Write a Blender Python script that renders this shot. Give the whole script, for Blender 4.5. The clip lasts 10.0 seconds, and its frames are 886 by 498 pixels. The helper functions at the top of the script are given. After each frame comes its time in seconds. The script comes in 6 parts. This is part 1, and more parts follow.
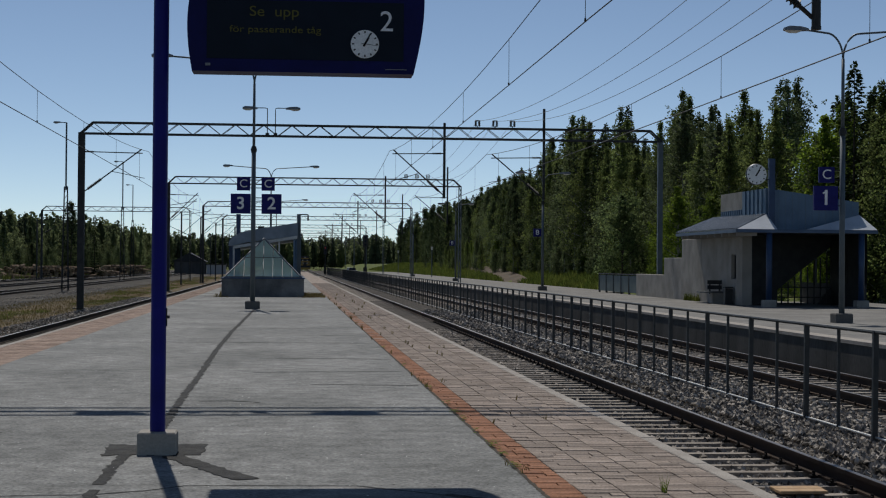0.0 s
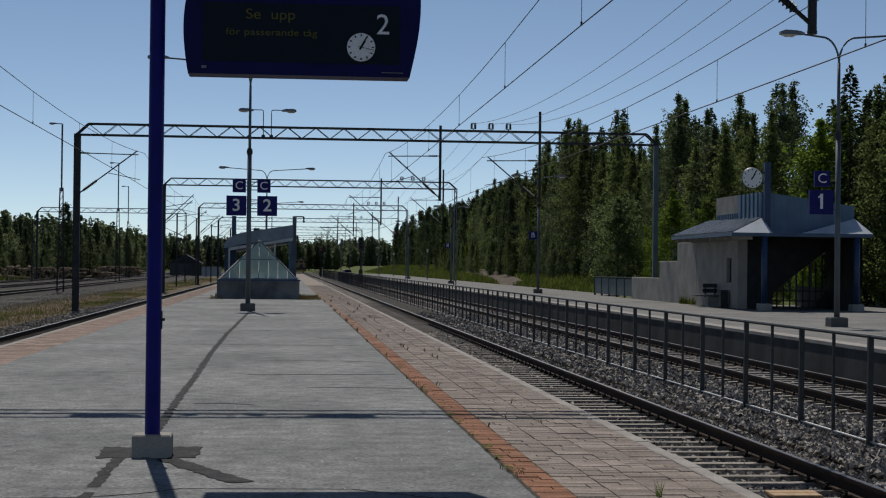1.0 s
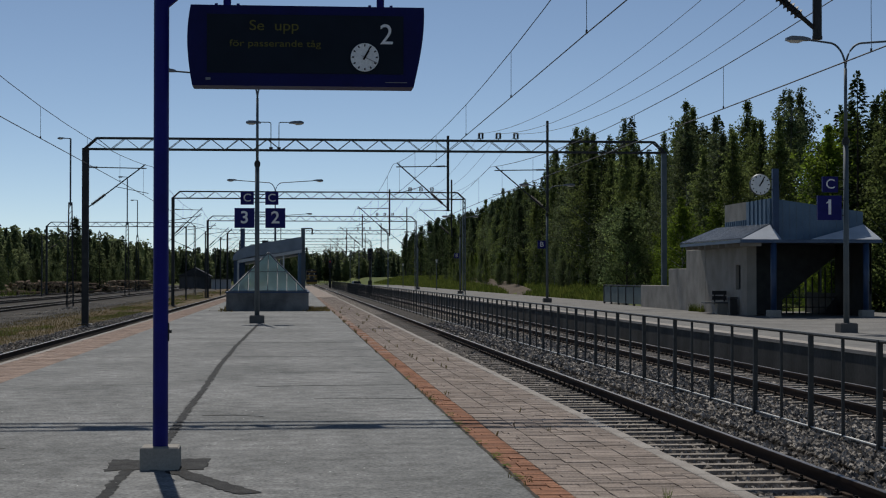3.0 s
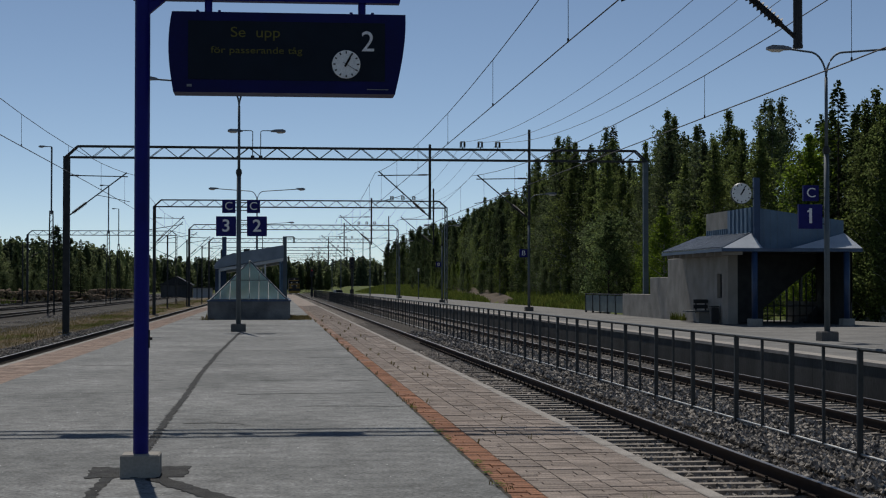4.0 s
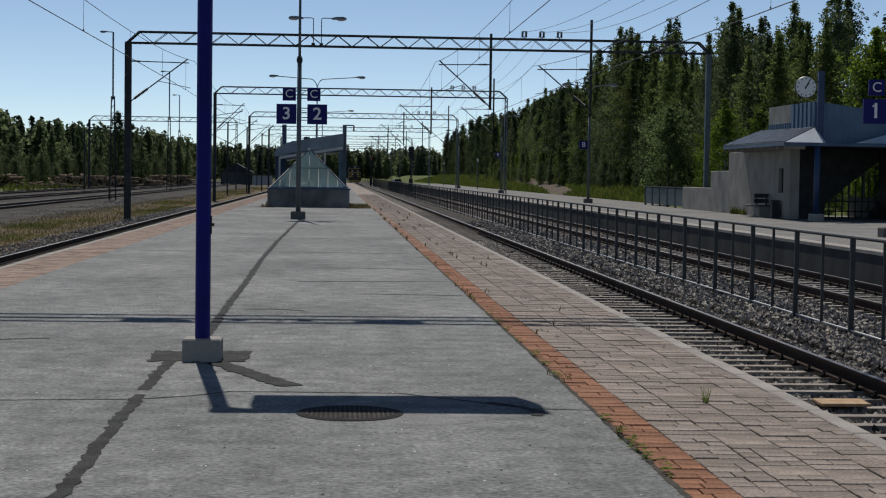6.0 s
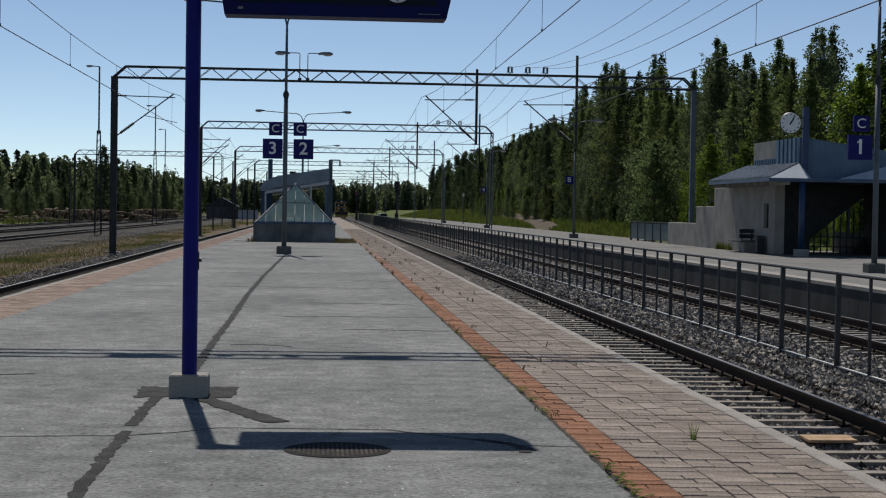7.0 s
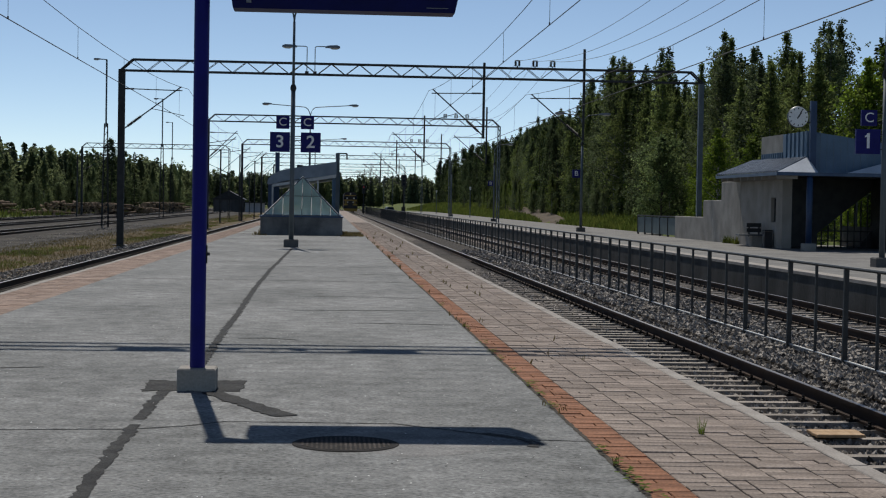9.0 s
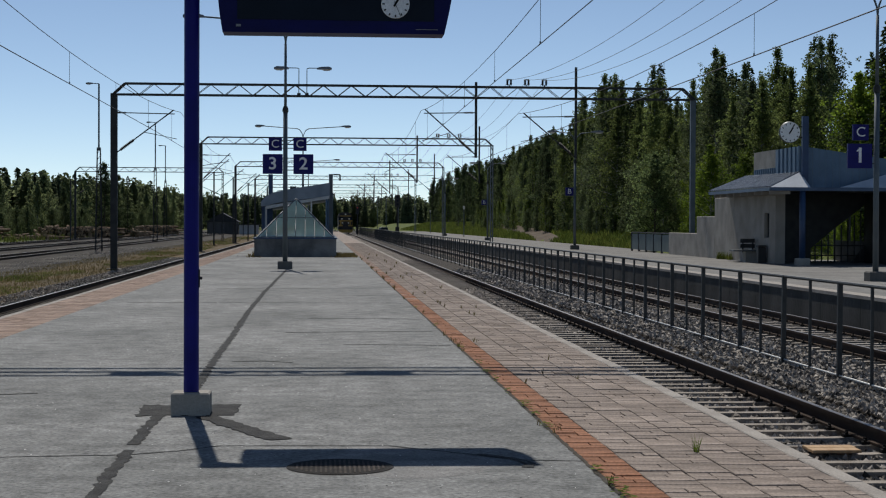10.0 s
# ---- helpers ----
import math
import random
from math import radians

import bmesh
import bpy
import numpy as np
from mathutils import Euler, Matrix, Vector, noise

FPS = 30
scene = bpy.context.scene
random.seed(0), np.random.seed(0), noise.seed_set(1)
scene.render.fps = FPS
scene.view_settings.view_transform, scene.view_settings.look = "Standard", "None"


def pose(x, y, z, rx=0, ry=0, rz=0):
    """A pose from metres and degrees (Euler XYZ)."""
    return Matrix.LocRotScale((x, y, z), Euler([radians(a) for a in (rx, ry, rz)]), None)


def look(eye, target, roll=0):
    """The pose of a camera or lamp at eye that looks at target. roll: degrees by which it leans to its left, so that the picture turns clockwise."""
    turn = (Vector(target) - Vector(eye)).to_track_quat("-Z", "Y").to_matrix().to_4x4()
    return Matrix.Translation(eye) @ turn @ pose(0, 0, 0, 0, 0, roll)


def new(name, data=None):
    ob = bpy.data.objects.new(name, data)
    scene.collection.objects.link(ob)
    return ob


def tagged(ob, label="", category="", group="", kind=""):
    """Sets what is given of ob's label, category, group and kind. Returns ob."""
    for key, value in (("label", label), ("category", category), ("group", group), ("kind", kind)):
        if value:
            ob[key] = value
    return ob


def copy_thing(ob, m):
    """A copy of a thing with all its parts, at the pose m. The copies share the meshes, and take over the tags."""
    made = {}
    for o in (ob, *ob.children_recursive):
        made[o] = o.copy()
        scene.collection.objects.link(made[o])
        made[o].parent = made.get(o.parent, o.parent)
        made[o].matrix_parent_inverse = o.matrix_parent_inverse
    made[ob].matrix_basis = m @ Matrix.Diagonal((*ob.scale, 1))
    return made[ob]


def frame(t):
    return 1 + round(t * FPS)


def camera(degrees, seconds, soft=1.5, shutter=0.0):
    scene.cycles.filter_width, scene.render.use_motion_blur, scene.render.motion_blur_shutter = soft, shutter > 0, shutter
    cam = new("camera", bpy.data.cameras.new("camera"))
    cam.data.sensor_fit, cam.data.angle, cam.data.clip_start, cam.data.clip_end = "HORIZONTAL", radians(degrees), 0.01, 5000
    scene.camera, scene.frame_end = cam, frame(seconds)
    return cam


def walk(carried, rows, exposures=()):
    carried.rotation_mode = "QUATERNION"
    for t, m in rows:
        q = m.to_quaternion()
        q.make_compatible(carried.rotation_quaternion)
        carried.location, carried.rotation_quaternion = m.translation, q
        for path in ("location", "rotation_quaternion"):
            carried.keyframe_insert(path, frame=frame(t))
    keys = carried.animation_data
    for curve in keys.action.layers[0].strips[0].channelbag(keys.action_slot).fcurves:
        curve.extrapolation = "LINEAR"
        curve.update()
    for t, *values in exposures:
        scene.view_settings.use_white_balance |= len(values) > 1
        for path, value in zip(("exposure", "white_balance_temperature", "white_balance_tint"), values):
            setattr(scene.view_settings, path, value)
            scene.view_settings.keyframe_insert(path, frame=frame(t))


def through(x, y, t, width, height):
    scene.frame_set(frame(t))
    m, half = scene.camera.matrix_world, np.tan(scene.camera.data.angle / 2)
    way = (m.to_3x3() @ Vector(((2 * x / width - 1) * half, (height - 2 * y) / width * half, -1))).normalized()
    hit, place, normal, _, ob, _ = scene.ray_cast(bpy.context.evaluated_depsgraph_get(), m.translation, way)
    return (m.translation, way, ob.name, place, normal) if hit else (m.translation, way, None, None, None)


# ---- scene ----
cam = camera(30.0, 10.0, soft=1.15)
walk(cam, [
    (0.0, pose(0.007, 0, 1.581, 90.528, -0.453, -5.328)),
    (0.5, pose(0.012, 0, 1.583, 90.448, -0.772, -5.435)),
    (1.0, pose(0.007, 0, 1.589, 90.612, -0.633, -5.483)),
    (1.5, pose(0.013, 0, 1.591, 90.836, -0.164, -5.273)),
    (2.0, pose(0.023, 0, 1.576, 90.888, -0.043, -5.063)),
    (2.5, pose(0.030, 0, 1.583, 90.626, 0.000, -5.014)),
    (3.8, pose(0.040, 0, 1.565, 91.671, -0.021, -5.710)),
    (3.9, pose(0.040, 0, 1.564, 91.574, -0.023, -5.768)),
    (4.0, pose(0.041, 0, 1.563, 91.279, -0.024, -5.780)),
    (4.1, pose(0.040, 0, 1.563, 90.799, -0.075, -5.868)),
    (4.2, pose(0.039, 0, 1.564, 90.277, -0.123, -5.851)),
    (4.3, pose(0.037, 0, 1.565, 89.793, -0.172, -5.814)),
    (4.4, pose(0.036, 0, 1.565, 89.621, -0.220, -5.718)),
    (4.5, pose(0.035, 0, 1.566, 88.997, -0.267, -5.580)),
    (4.6, pose(0.033, 0, 1.563, 88.208, -0.336, -5.429)),
    (4.7, pose(0.031, 0, 1.560, 87.925, -0.408, -5.371)),
    (4.8, pose(0.029, 0, 1.557, 87.602, -0.477, -5.177)),
    (4.9, pose(0.028, 0, 1.554, 86.985, -0.545, -4.943)),
    (5.0, pose(0.026, 0, 1.551, 86.282, -0.614, -4.735)),
    (5.1, pose(0.025, 0, 1.554, 85.769, -0.722, -4.646)),
    (5.2, pose(0.024, 0, 1.557, 85.671, -0.820, -4.024)),
    (5.3, pose(0.023, 0, 1.560, 86.120, -0.921, -3.597)),
    (5.4, pose(0.022, 0, 1.563, 86.594, -1.030, -3.539)),
    (5.5, pose(0.021, 0, 1.566, 87.260, -1.137, -3.370)),
    (5.7, pose(0.028, 0, 1.557, 87.224, -0.914, -3.489)),
    (6.8, pose(0.006, 0, 1.578, 88.650, -0.982, -4.220)),
    (7.0, pose(0.007, 0, 1.572, 88.669, -0.911, -4.241)),
    (7.5, pose(-0.006, 0, 1.572, 88.935, -0.862, -4.000)),
    (8.0, pose(-0.008, 0, 1.572, 88.571, -0.880, -3.534)),
    (8.5, pose(-0.005, 0, 1.574, 88.423, -0.931, -4.033)),
    (9.0, pose(-0.004, 0, 1.578, 88.436, -1.000, -4.006)),
    (9.5, pose(0.003, 0, 1.584, 88.670, -0.440, -3.907)),
    (10.0, pose(0.012, 0, 1.590, 89.111, -0.239, -4.215)),
], exposures=[(0.0, -0.55), (2.7, -0.55), (4.5, -0.63), (5.5, -0.43), (7.0, -0.36), (10.0, -0.31)])

# ---- light ----
world = bpy.data.worlds.new("sky")
scene.world = world
world.use_nodes = True
wn = world.node_tree.nodes
wl = world.node_tree.links
sky = wn.new("ShaderNodeTexSky")
sky.sky_type = "NISHITA"
sky.sun_disc = False
sky.sun_elevation = radians(53.3)
sky.sun_rotation = radians(-7)
sky.air_density, sky.dust_density, sky.ozone_density = 0.47, 0.02, 1.0
tint = wn.new("ShaderNodeMix")
tint.data_type, tint.blend_type = "RGBA", "MULTIPLY"
tint.inputs["Factor"].default_value = 1.0
for sock in tint.inputs:
    if sock.type == "RGBA" and sock.name == "B":
        sock.default_value = (1.045, 1.005, 0.935, 1)
    if sock.type == "RGBA" and sock.name == "A":
        wl.new(sky.outputs["Color"], sock)
for sock in tint.outputs:
    if sock.type == "RGBA":
        wl.new(sock, wn["Background"].inputs["Color"])
wn["Background"].inputs["Strength"].default_value = 0.126
sun = new("sun", bpy.data.lights.new("sun", "SUN"))
sun.data.energy, sun.data.angle, sun.data.color = 5.0, radians(0.53), (1.0, 0.95, 0.88)
sun.matrix_world = look((-2, 16, 22), (-2 + 0.09, 16 - 0.74, 21))


# ---- materials ----
def mat(name, col, rough=0.7, metal=0.0, col2=None, scale=6.0, fine=60.0, bump=0.2, dist=0.004, island=0.0, obj=0.0, emit=0.0, spread=(0.35, 0.65), stretch=(1, 1, 1), spec=0.5, amp=0.18, fine_even=False, mid=None):
    """A surface with a broad and a fine variation and a fine relief."""
    m = bpy.data.materials.new(name)
    m.use_nodes = True
    n, l = m.node_tree.nodes, m.node_tree.links
    b = n["Principled BSDF"]
    b.inputs["Roughness"].default_value, b.inputs["Metallic"].default_value = rough, metal
    b.inputs["Specular IOR Level"].default_value = spec if rough < 0.7 or fine_even else min(spec, 0.12)
    tc = n.new("ShaderNodeTexCoord")
    mp = n.new("ShaderNodeMapping")
    mp.inputs["Scale"].default_value = stretch
    l.new(tc.outputs["Object"], mp.inputs["Vector"])
    n1, n2 = n.new("ShaderNodeTexNoise"), n.new("ShaderNodeTexNoise")
    n2.inputs["Roughness"].default_value = 0.7
    n1.inputs["Scale"].default_value, n1.inputs["Detail"].default_value = scale, 6
    n2.inputs["Scale"].default_value, n2.inputs["Detail"].default_value = fine, 6
    l.new(mp.outputs["Vector"], n1.inputs["Vector"])
    l.new(tc.outputs["Object"] if fine_even else mp.outputs["Vector"], n2.inputs["Vector"])
    ramp = n.new("ShaderNodeValToRGB")
    ramp.color_ramp.elements[0].position, ramp.color_ramp.elements[1].position = spread
    c2 = col2 or tuple(min(1, c * 1.35) for c in col)
    ramp.color_ramp.elements[0].color, ramp.color_ramp.elements[1].color = (*col, 1), (*c2, 1)
    l.new(n1.outputs["Fac"], ramp.inputs["Fac"])
    mix = n.new("ShaderNodeHueSaturation")
    l.new(ramp.outputs["Color"], mix.inputs["Color"])
    mr = n.new("ShaderNodeMapRange")
    mr.inputs["From Min"].default_value, mr.inputs["From Max"].default_value = 0.3, 0.7
    mr.inputs["To Min"].default_value, mr.inputs["To Max"].default_value = 1 - amp, 1 + amp
    l.new(n2.outputs["Fac"], mr.inputs["Value"])
    val = mr.outputs["Result"]
    if mid:
        n3, r3, m3 = n.new("ShaderNodeTexNoise"), n.new("ShaderNodeMapRange"), n.new("ShaderNodeMath")
        n3.inputs["Scale"].default_value, n3.inputs["Detail"].default_value = mid[0], 5
        l.new(tc.outputs["Object"], n3.inputs["Vector"])
        r3.inputs["From Min"].default_value, r3.inputs["From Max"].default_value = 0.3, 0.7
        r3.inputs["To Min"].default_value, r3.inputs["To Max"].default_value = 1 - mid[1], 1 + mid[1]
        l.new(n3.outputs["Fac"], r3.inputs["Value"])
        m3.operation = "MULTIPLY"
        l.new(val, m3.inputs[0])
        l.new(r3.outputs["Result"], m3.inputs[1])
        val = m3.outputs[0]
    for amount, source in ((island, "island"), (obj, "obj")):
        if amount:
            if source == "island":
                g = n.new("ShaderNodeNewGeometry")
                out = g.outputs["Random Per Island"]
            else:
                g = n.new("ShaderNodeObjectInfo")
                out = g.outputs["Random"]
            r2 = n.new("ShaderNodeMapRange")
            r2.inputs["To Min"].default_value, r2.inputs["To Max"].default_value = 1 - amount, 1 + amount
            l.new(out, r2.inputs["Value"])
            mu = n.new("ShaderNodeMath")
            mu.operation = "MULTIPLY"
            l.new(val, mu.inputs[0])
            l.new(r2.outputs["Result"], mu.inputs[1])
            val = mu.outputs[0]
    l.new(val, mix.inputs["Value"])
    l.new(mix.outputs["Color"], b.inputs["Base Color"])
    if bump:
        bp = n.new("ShaderNodeBump")
        bp.inputs["Strength"].default_value, bp.inputs["Distance"].default_value = bump, dist
        l.new(n2.outputs["Fac"], bp.inputs["Height"])
        l.new(bp.outputs["Normal"], b.inputs["Normal"])
    if emit:
        l.new(mix.outputs["Color"], b.inputs["Emission Color"])
        b.inputs["Emission Strength"].default_value = emit
    return m


def leafmat(name, col, col2, rough=0.55, through=0.3):
    m = mat(name, col, rough, 0, col2, 0.5, 8, 0, island=0.5, obj=0.3, spec=0.04)
    n, l = m.node_tree.nodes, m.node_tree.links
    b = n["Principled BSDF"]
    tr, ad = n.new("ShaderNodeBsdfTranslucent"), n.new("ShaderNodeMixShader")
    src = b.inputs["Base Color"].links[0].from_socket
    l.new(src, tr.inputs["Color"])
    ad.inputs["Fac"].default_value = through
    l.new(b.outputs["BSDF"], ad.inputs[1])
    l.new(tr.outputs["BSDF"], ad.inputs[2])
    l.new(ad.outputs["Shader"], n["Material Output"].inputs["Surface"])
    return m


def glassmat(name, tint, haze):
    """A thin pane: lets light through, mirrors a little, and is hazy with dust."""
    m = bpy.data.materials.new(name)
    m.use_nodes = True
    n, l = m.node_tree.nodes, m.node_tree.links
    n.remove(n["Principled BSDF"])
    tr, gl, df = n.new("ShaderNodeBsdfTransparent"), n.new("ShaderNodeBsdfGlossy"), n.new("ShaderNodeBsdfTranslucent")
    tr.inputs["Color"].default_value = (*tint, 1)
    gl.inputs["Roughness"].default_value = 0.04
    df.inputs["Color"].default_value = (0.62, 0.92, 1.0, 1)
    ns, rp = n.new("ShaderNodeTexNoise"), n.new("ShaderNodeMapRange")
    ns.inputs["Scale"].default_value = 1.7
    rp.inputs["To Min"].default_value, rp.inputs["To Max"].default_value = haze * 0.5, haze * 1.5
    l.new(ns.outputs["Fac"], rp.inputs["Value"])
    fr = n.new("ShaderNodeFresnel")
    fr.inputs["IOR"].default_value = 1.45
    m1, m2 = n.new("ShaderNodeMixShader"), n.new("ShaderNodeMixShader")
    l.new(rp.outputs["Result"], m1.inputs["Fac"])
    l.new(tr.outputs["BSDF"], m1.inputs[1])
    l.new(df.outputs["BSDF"], m1.inputs[2])
    l.new(fr.outputs["Fac"], m2.inputs["Fac"])
    l.new(m1.outputs["Shader"], m2.inputs[1])
    l.new(gl.outputs["BSDF"], m2.inputs[2])
    l.new(m2.outputs["Shader"], n["Material Output"].inputs["Surface"])
    return m


ASPHALT = mat("asphalt", (0.12, 0.124, 0.12), 0.82, 0, (0.2, 0.203, 0.198), 0.5, 26, 0.7, 0.009, spread=(0.33, 0.67), stretch=(1, 0.6, 1), amp=0.65, spec=0.13, fine_even=True, mid=(4.0, 0.3))
TAR = mat("tar_patch", (0.022, 0.022, 0.022), 0.85, 0, (0.045, 0.045, 0.043), 5, 45, 0.9, 0.012, amp=0.5)
RING = mat("worn_asphalt", (0.11, 0.111, 0.107), 0.8, 0, (0.19, 0.187, 0.18), 2.2, 40, 0.6, 0.008, amp=0.55, spec=0.24, fine_even=True, mid=(5.0, 0.3))
PAVER = mat("grey_pink_paver", (0.185, 0.15, 0.124), 0.85, 0, (0.25, 0.21, 0.18), 1.3, 40, 0.6, 0.004, island=0.2, obj=0.2, amp=0.5, mid=(4.0, 0.22))
ORANGE = mat("orange_paver", (0.185, 0.082, 0.043), 0.85, 0, (0.25, 0.122, 0.07), 1.6, 40, 0.6, 0.004, island=0.18, obj=0.18, amp=0.5, mid=(4.0, 0.25))
PINKPAVER = mat("pink_paver", (0.22, 0.158, 0.122), 0.85, 0, (0.29, 0.218, 0.175), 1.3, 40, 0.5, 0.004, island=0.2, amp=0.4, mid=(4.0, 0.2))
JOINT = mat("joint_sand", (0.0444, 0.037, 0.0311), 0.95, 0, (0.074, 0.0666, 0.0518), 8, 80, 0.3)
PALEPAVING = mat("pale_platform_paving", (0.135, 0.132, 0.123), 0.8, 0, (0.187, 0.181, 0.168), 0.6, 30, 0.4, amp=0.35, mid=(3.0, 0.18))
KERB = mat("kerb_concrete", (0.244, 0.222, 0.2), 0.85, 0, (0.311, 0.289, 0.259), 2, 50, 0.35, obj=0.05, amp=0.35)
CONCRETE = mat("concrete", (0.24, 0.225, 0.2), 0.85, 0, (0.34, 0.32, 0.285), 1.2, 40, 0.3)
CONCRETE_D = mat("weathered_concrete", (0.074, 0.074, 0.071), 0.9, 0, (0.126, 0.123, 0.117), 0.7, 30, 0.4, stretch=(1, 1, 0.4))
STAINED = mat("stained_concrete", (0.085, 0.088, 0.09), 0.9, 0, (0.2, 0.2, 0.195), 0.9, 30, 0.4, stretch=(1, 1, 0.5), amp=0.3, mid=(1.6, 0.3))
WALLDARK = mat("grimy_concrete", (0.045, 0.045, 0.042), 0.9, 0, (0.085, 0.083, 0.077), 0.8, 30, 0.4, stretch=(1, 1, 0.3), amp=0.3)
SLEEPER = mat("concrete_sleeper", (0.21, 0.185, 0.158), 0.9, 0, (0.34, 0.305, 0.265), 4, 50, 0.4, obj=0.15, amp=0.35)
BALLAST = mat("ballast_bed", (0.028, 0.025, 0.022), 0.95, 0, (0.075, 0.068, 0.06), 14, 34, 1.0, 0.03, amp=0.5)
STONE = mat("ballast_stone", (0.13, 0.115, 0.098), 0.85, 0, (0.34, 0.31, 0.27), 3, 40, 0.3, island=0.8, amp=0.35)
RAIL = mat("rusty_rail", (0.0333, 0.0222, 0.0163), 0.75, 0.3, (0.0592, 0.0385, 0.0266), 3, 60, 0.3, stretch=(1, 0.2, 1))
RAILTOP = mat("rail_head", (0.148, 0.141, 0.133), 0.38, 0.9, (0.222, 0.207, 0.192), 3, 60, 0.1, stretch=(1, 0.1, 1))
FENCE = mat("painted_fence", (0.0259, 0.0296, 0.0296), 0.6, 0.2, (0.0444, 0.0459, 0.0444), 4, 50, 0.15)
BRIGHTRAIL = mat("bright_galvanised_tube", (0.32, 0.32, 0.31), 0.45, 0.5, (0.42, 0.42, 0.4), 4, 50, 0.1)
STEEL = mat("dark_painted_steel", (0.0185, 0.0207, 0.0222), 0.6, 0.3, (0.037, 0.037, 0.037), 3, 40, 0.15)
GALV = mat("galvanised_steel", (0.0888, 0.0962, 0.0999), 0.5, 0.6, (0.141, 0.148, 0.148), 3, 40, 0.1)
MAST = mat("blue_grey_mast", (0.075, 0.098, 0.115), 0.55, 0.2, (0.105, 0.128, 0.142), 2, 40, 0.1)
BLUE = mat("ultramarine_paint", (0.004, 0.004, 0.12), 0.5, 0, (0.006, 0.006, 0.17), 3, 90, 0.06, spec=0.2)
CASEBLUE = mat("dark_case_blue", (0.004, 0.005, 0.06), 0.5, 0, (0.005, 0.007, 0.085), 3, 90, 0.05, spec=0.15)
BLUEPOST = mat("blue_steel_post", (0.013, 0.036, 0.09), 0.5, 0, (0.02, 0.05, 0.12), 3, 60, 0.1)
SIGNBLUE = mat("sign_blue", (0.006, 0.006, 0.1), 0.5, 0, (0.009, 0.01, 0.13), 4, 60, 0.03, spec=0.2)
WHITE = mat("white_letters", (0.7, 0.7, 0.7), 0.5, 0, (0.8, 0.8, 0.8), 4, 60, 0.02)
SCREEN = mat("dark_display", (0.008, 0.013, 0.022), 0.4, 0, (0.01, 0.016, 0.027), 4, 200, 0.02, spec=0.08)
LED = mat("yellow_display_dots", (0.09, 0.085, 0.025), 0.6, 0, (0.12, 0.115, 0.03), 40, 200, 0, emit=0.03, spec=0.1)
DIAL = mat("clock_dial", (0.74, 0.74, 0.72), 0.4, 0, (0.8, 0.8, 0.78), 4, 60, 0.02)
BLACK = mat("black_paint", (0.012, 0.012, 0.013), 0.55, 0, (0.02, 0.02, 0.02), 5, 60, 0.1)
LAMPGREY = mat("lamp_grey", (0.185, 0.192, 0.2), 0.5, 0.2, (0.237, 0.244, 0.252), 3, 40, 0.1)
LAMPGLASS = mat("lamp_bowl", (0.6, 0.6, 0.58), 0.25, 0, (0.7, 0.7, 0.68), 3, 40, 0.05)
HAZYGLASS = glassmat("hazy_glass", (0.72, 0.92, 0.96), 0.8)
GLASS = glassmat("clear_glass", (0.8, 0.9, 0.92), 0.22)
ROOFBLUE = mat("blue_roof_sheet", (0.037, 0.0629, 0.118), 0.4, 0.3, (0.0555, 0.0888, 0.148), 1.5, 40, 0.1)
ROOFSUNLIT = mat("sunlit_roof_sheet", (0.36, 0.4, 0.45), 0.55, 0.0, (0.44, 0.48, 0.53), 1.5, 40, 0.1)
ROOFGREY = mat("grey_roof_sheet", (0.12, 0.145, 0.18), 0.34, 0.4, (0.17, 0.2, 0.24), 1.5, 40, 0.1)
CLADDING = mat("blue_grey_cladding", (0.075, 0.13, 0.2), 0.55, 0.1, (0.1, 0.165, 0.24), 1.5, 40, 0.1)
PLASTER = mat("pale_plaster", (0.23, 0.213, 0.188), 0.85, 0, (0.306, 0.285, 0.255), 1.2, 40, 0.2)
GROUND = mat("gravel_ground", (0.03, 0.027, 0.023), 0.95, 0, (0.075, 0.068, 0.057), 0.35, 4, 0.9, 0.06, amp=0.7, mid=(1.0, 0.4))
DRYGRASS = mat("dry_verge", (0.07, 0.055, 0.03), 0.95, 0, (0.13, 0.095, 0.055), 0.5, 9, 0.6, 0.03, amp=0.4)
MEADOW = mat("meadow", (0.055, 0.08, 0.018), 0.95, 0, (0.105, 0.12, 0.03), 0.3, 6, 0.6, 0.05)
PATH_M = mat("sandy_path", (0.07, 0.056, 0.042), 0.95, 0, (0.11, 0.088, 0.066), 0.8, 20, 0.3)
BARK = mat("bark", (0.0444, 0.037, 0.0296), 0.95, 0, (0.0814, 0.0703, 0.0592), 4, 25, 0.6, 0.02)
BIRCHBARK = mat("birch_bark", (0.074, 0.074, 0.0703), 0.8, 0, (0.37, 0.363, 0.34), 5, 30, 0.3, stretch=(1, 1, 3))
SPRUCE = leafmat("spruce_needles", (0.03, 0.049, 0.02), (0.06, 0.083, 0.029), 0.7, 0.35)
PINE = leafmat("pine_needles", (0.048, 0.07, 0.033), (0.082, 0.106, 0.047), 0.7, 0.35)
BIRCH = leafmat("birch_leaves", (0.076, 0.108, 0.034), (0.155, 0.188, 0.06), 0.6, 0.6)
# distant foliage, greyer and paler: aerial haze is put into the base colour
HAZECONIFER = leafmat("hazed_conifers", (0.062, 0.085, 0.05), (0.11, 0.132, 0.075), 0.7, 0.5)
HAZELEAF = leafmat("hazed_leaves", (0.11, 0.142, 0.068), (0.195, 0.225, 0.105), 0.7, 0.6)
LIME = leafmat("sunlit_birch_leaves", (0.08, 0.135, 0.018), (0.16, 0.215, 0.03), 0.6, 0.5)
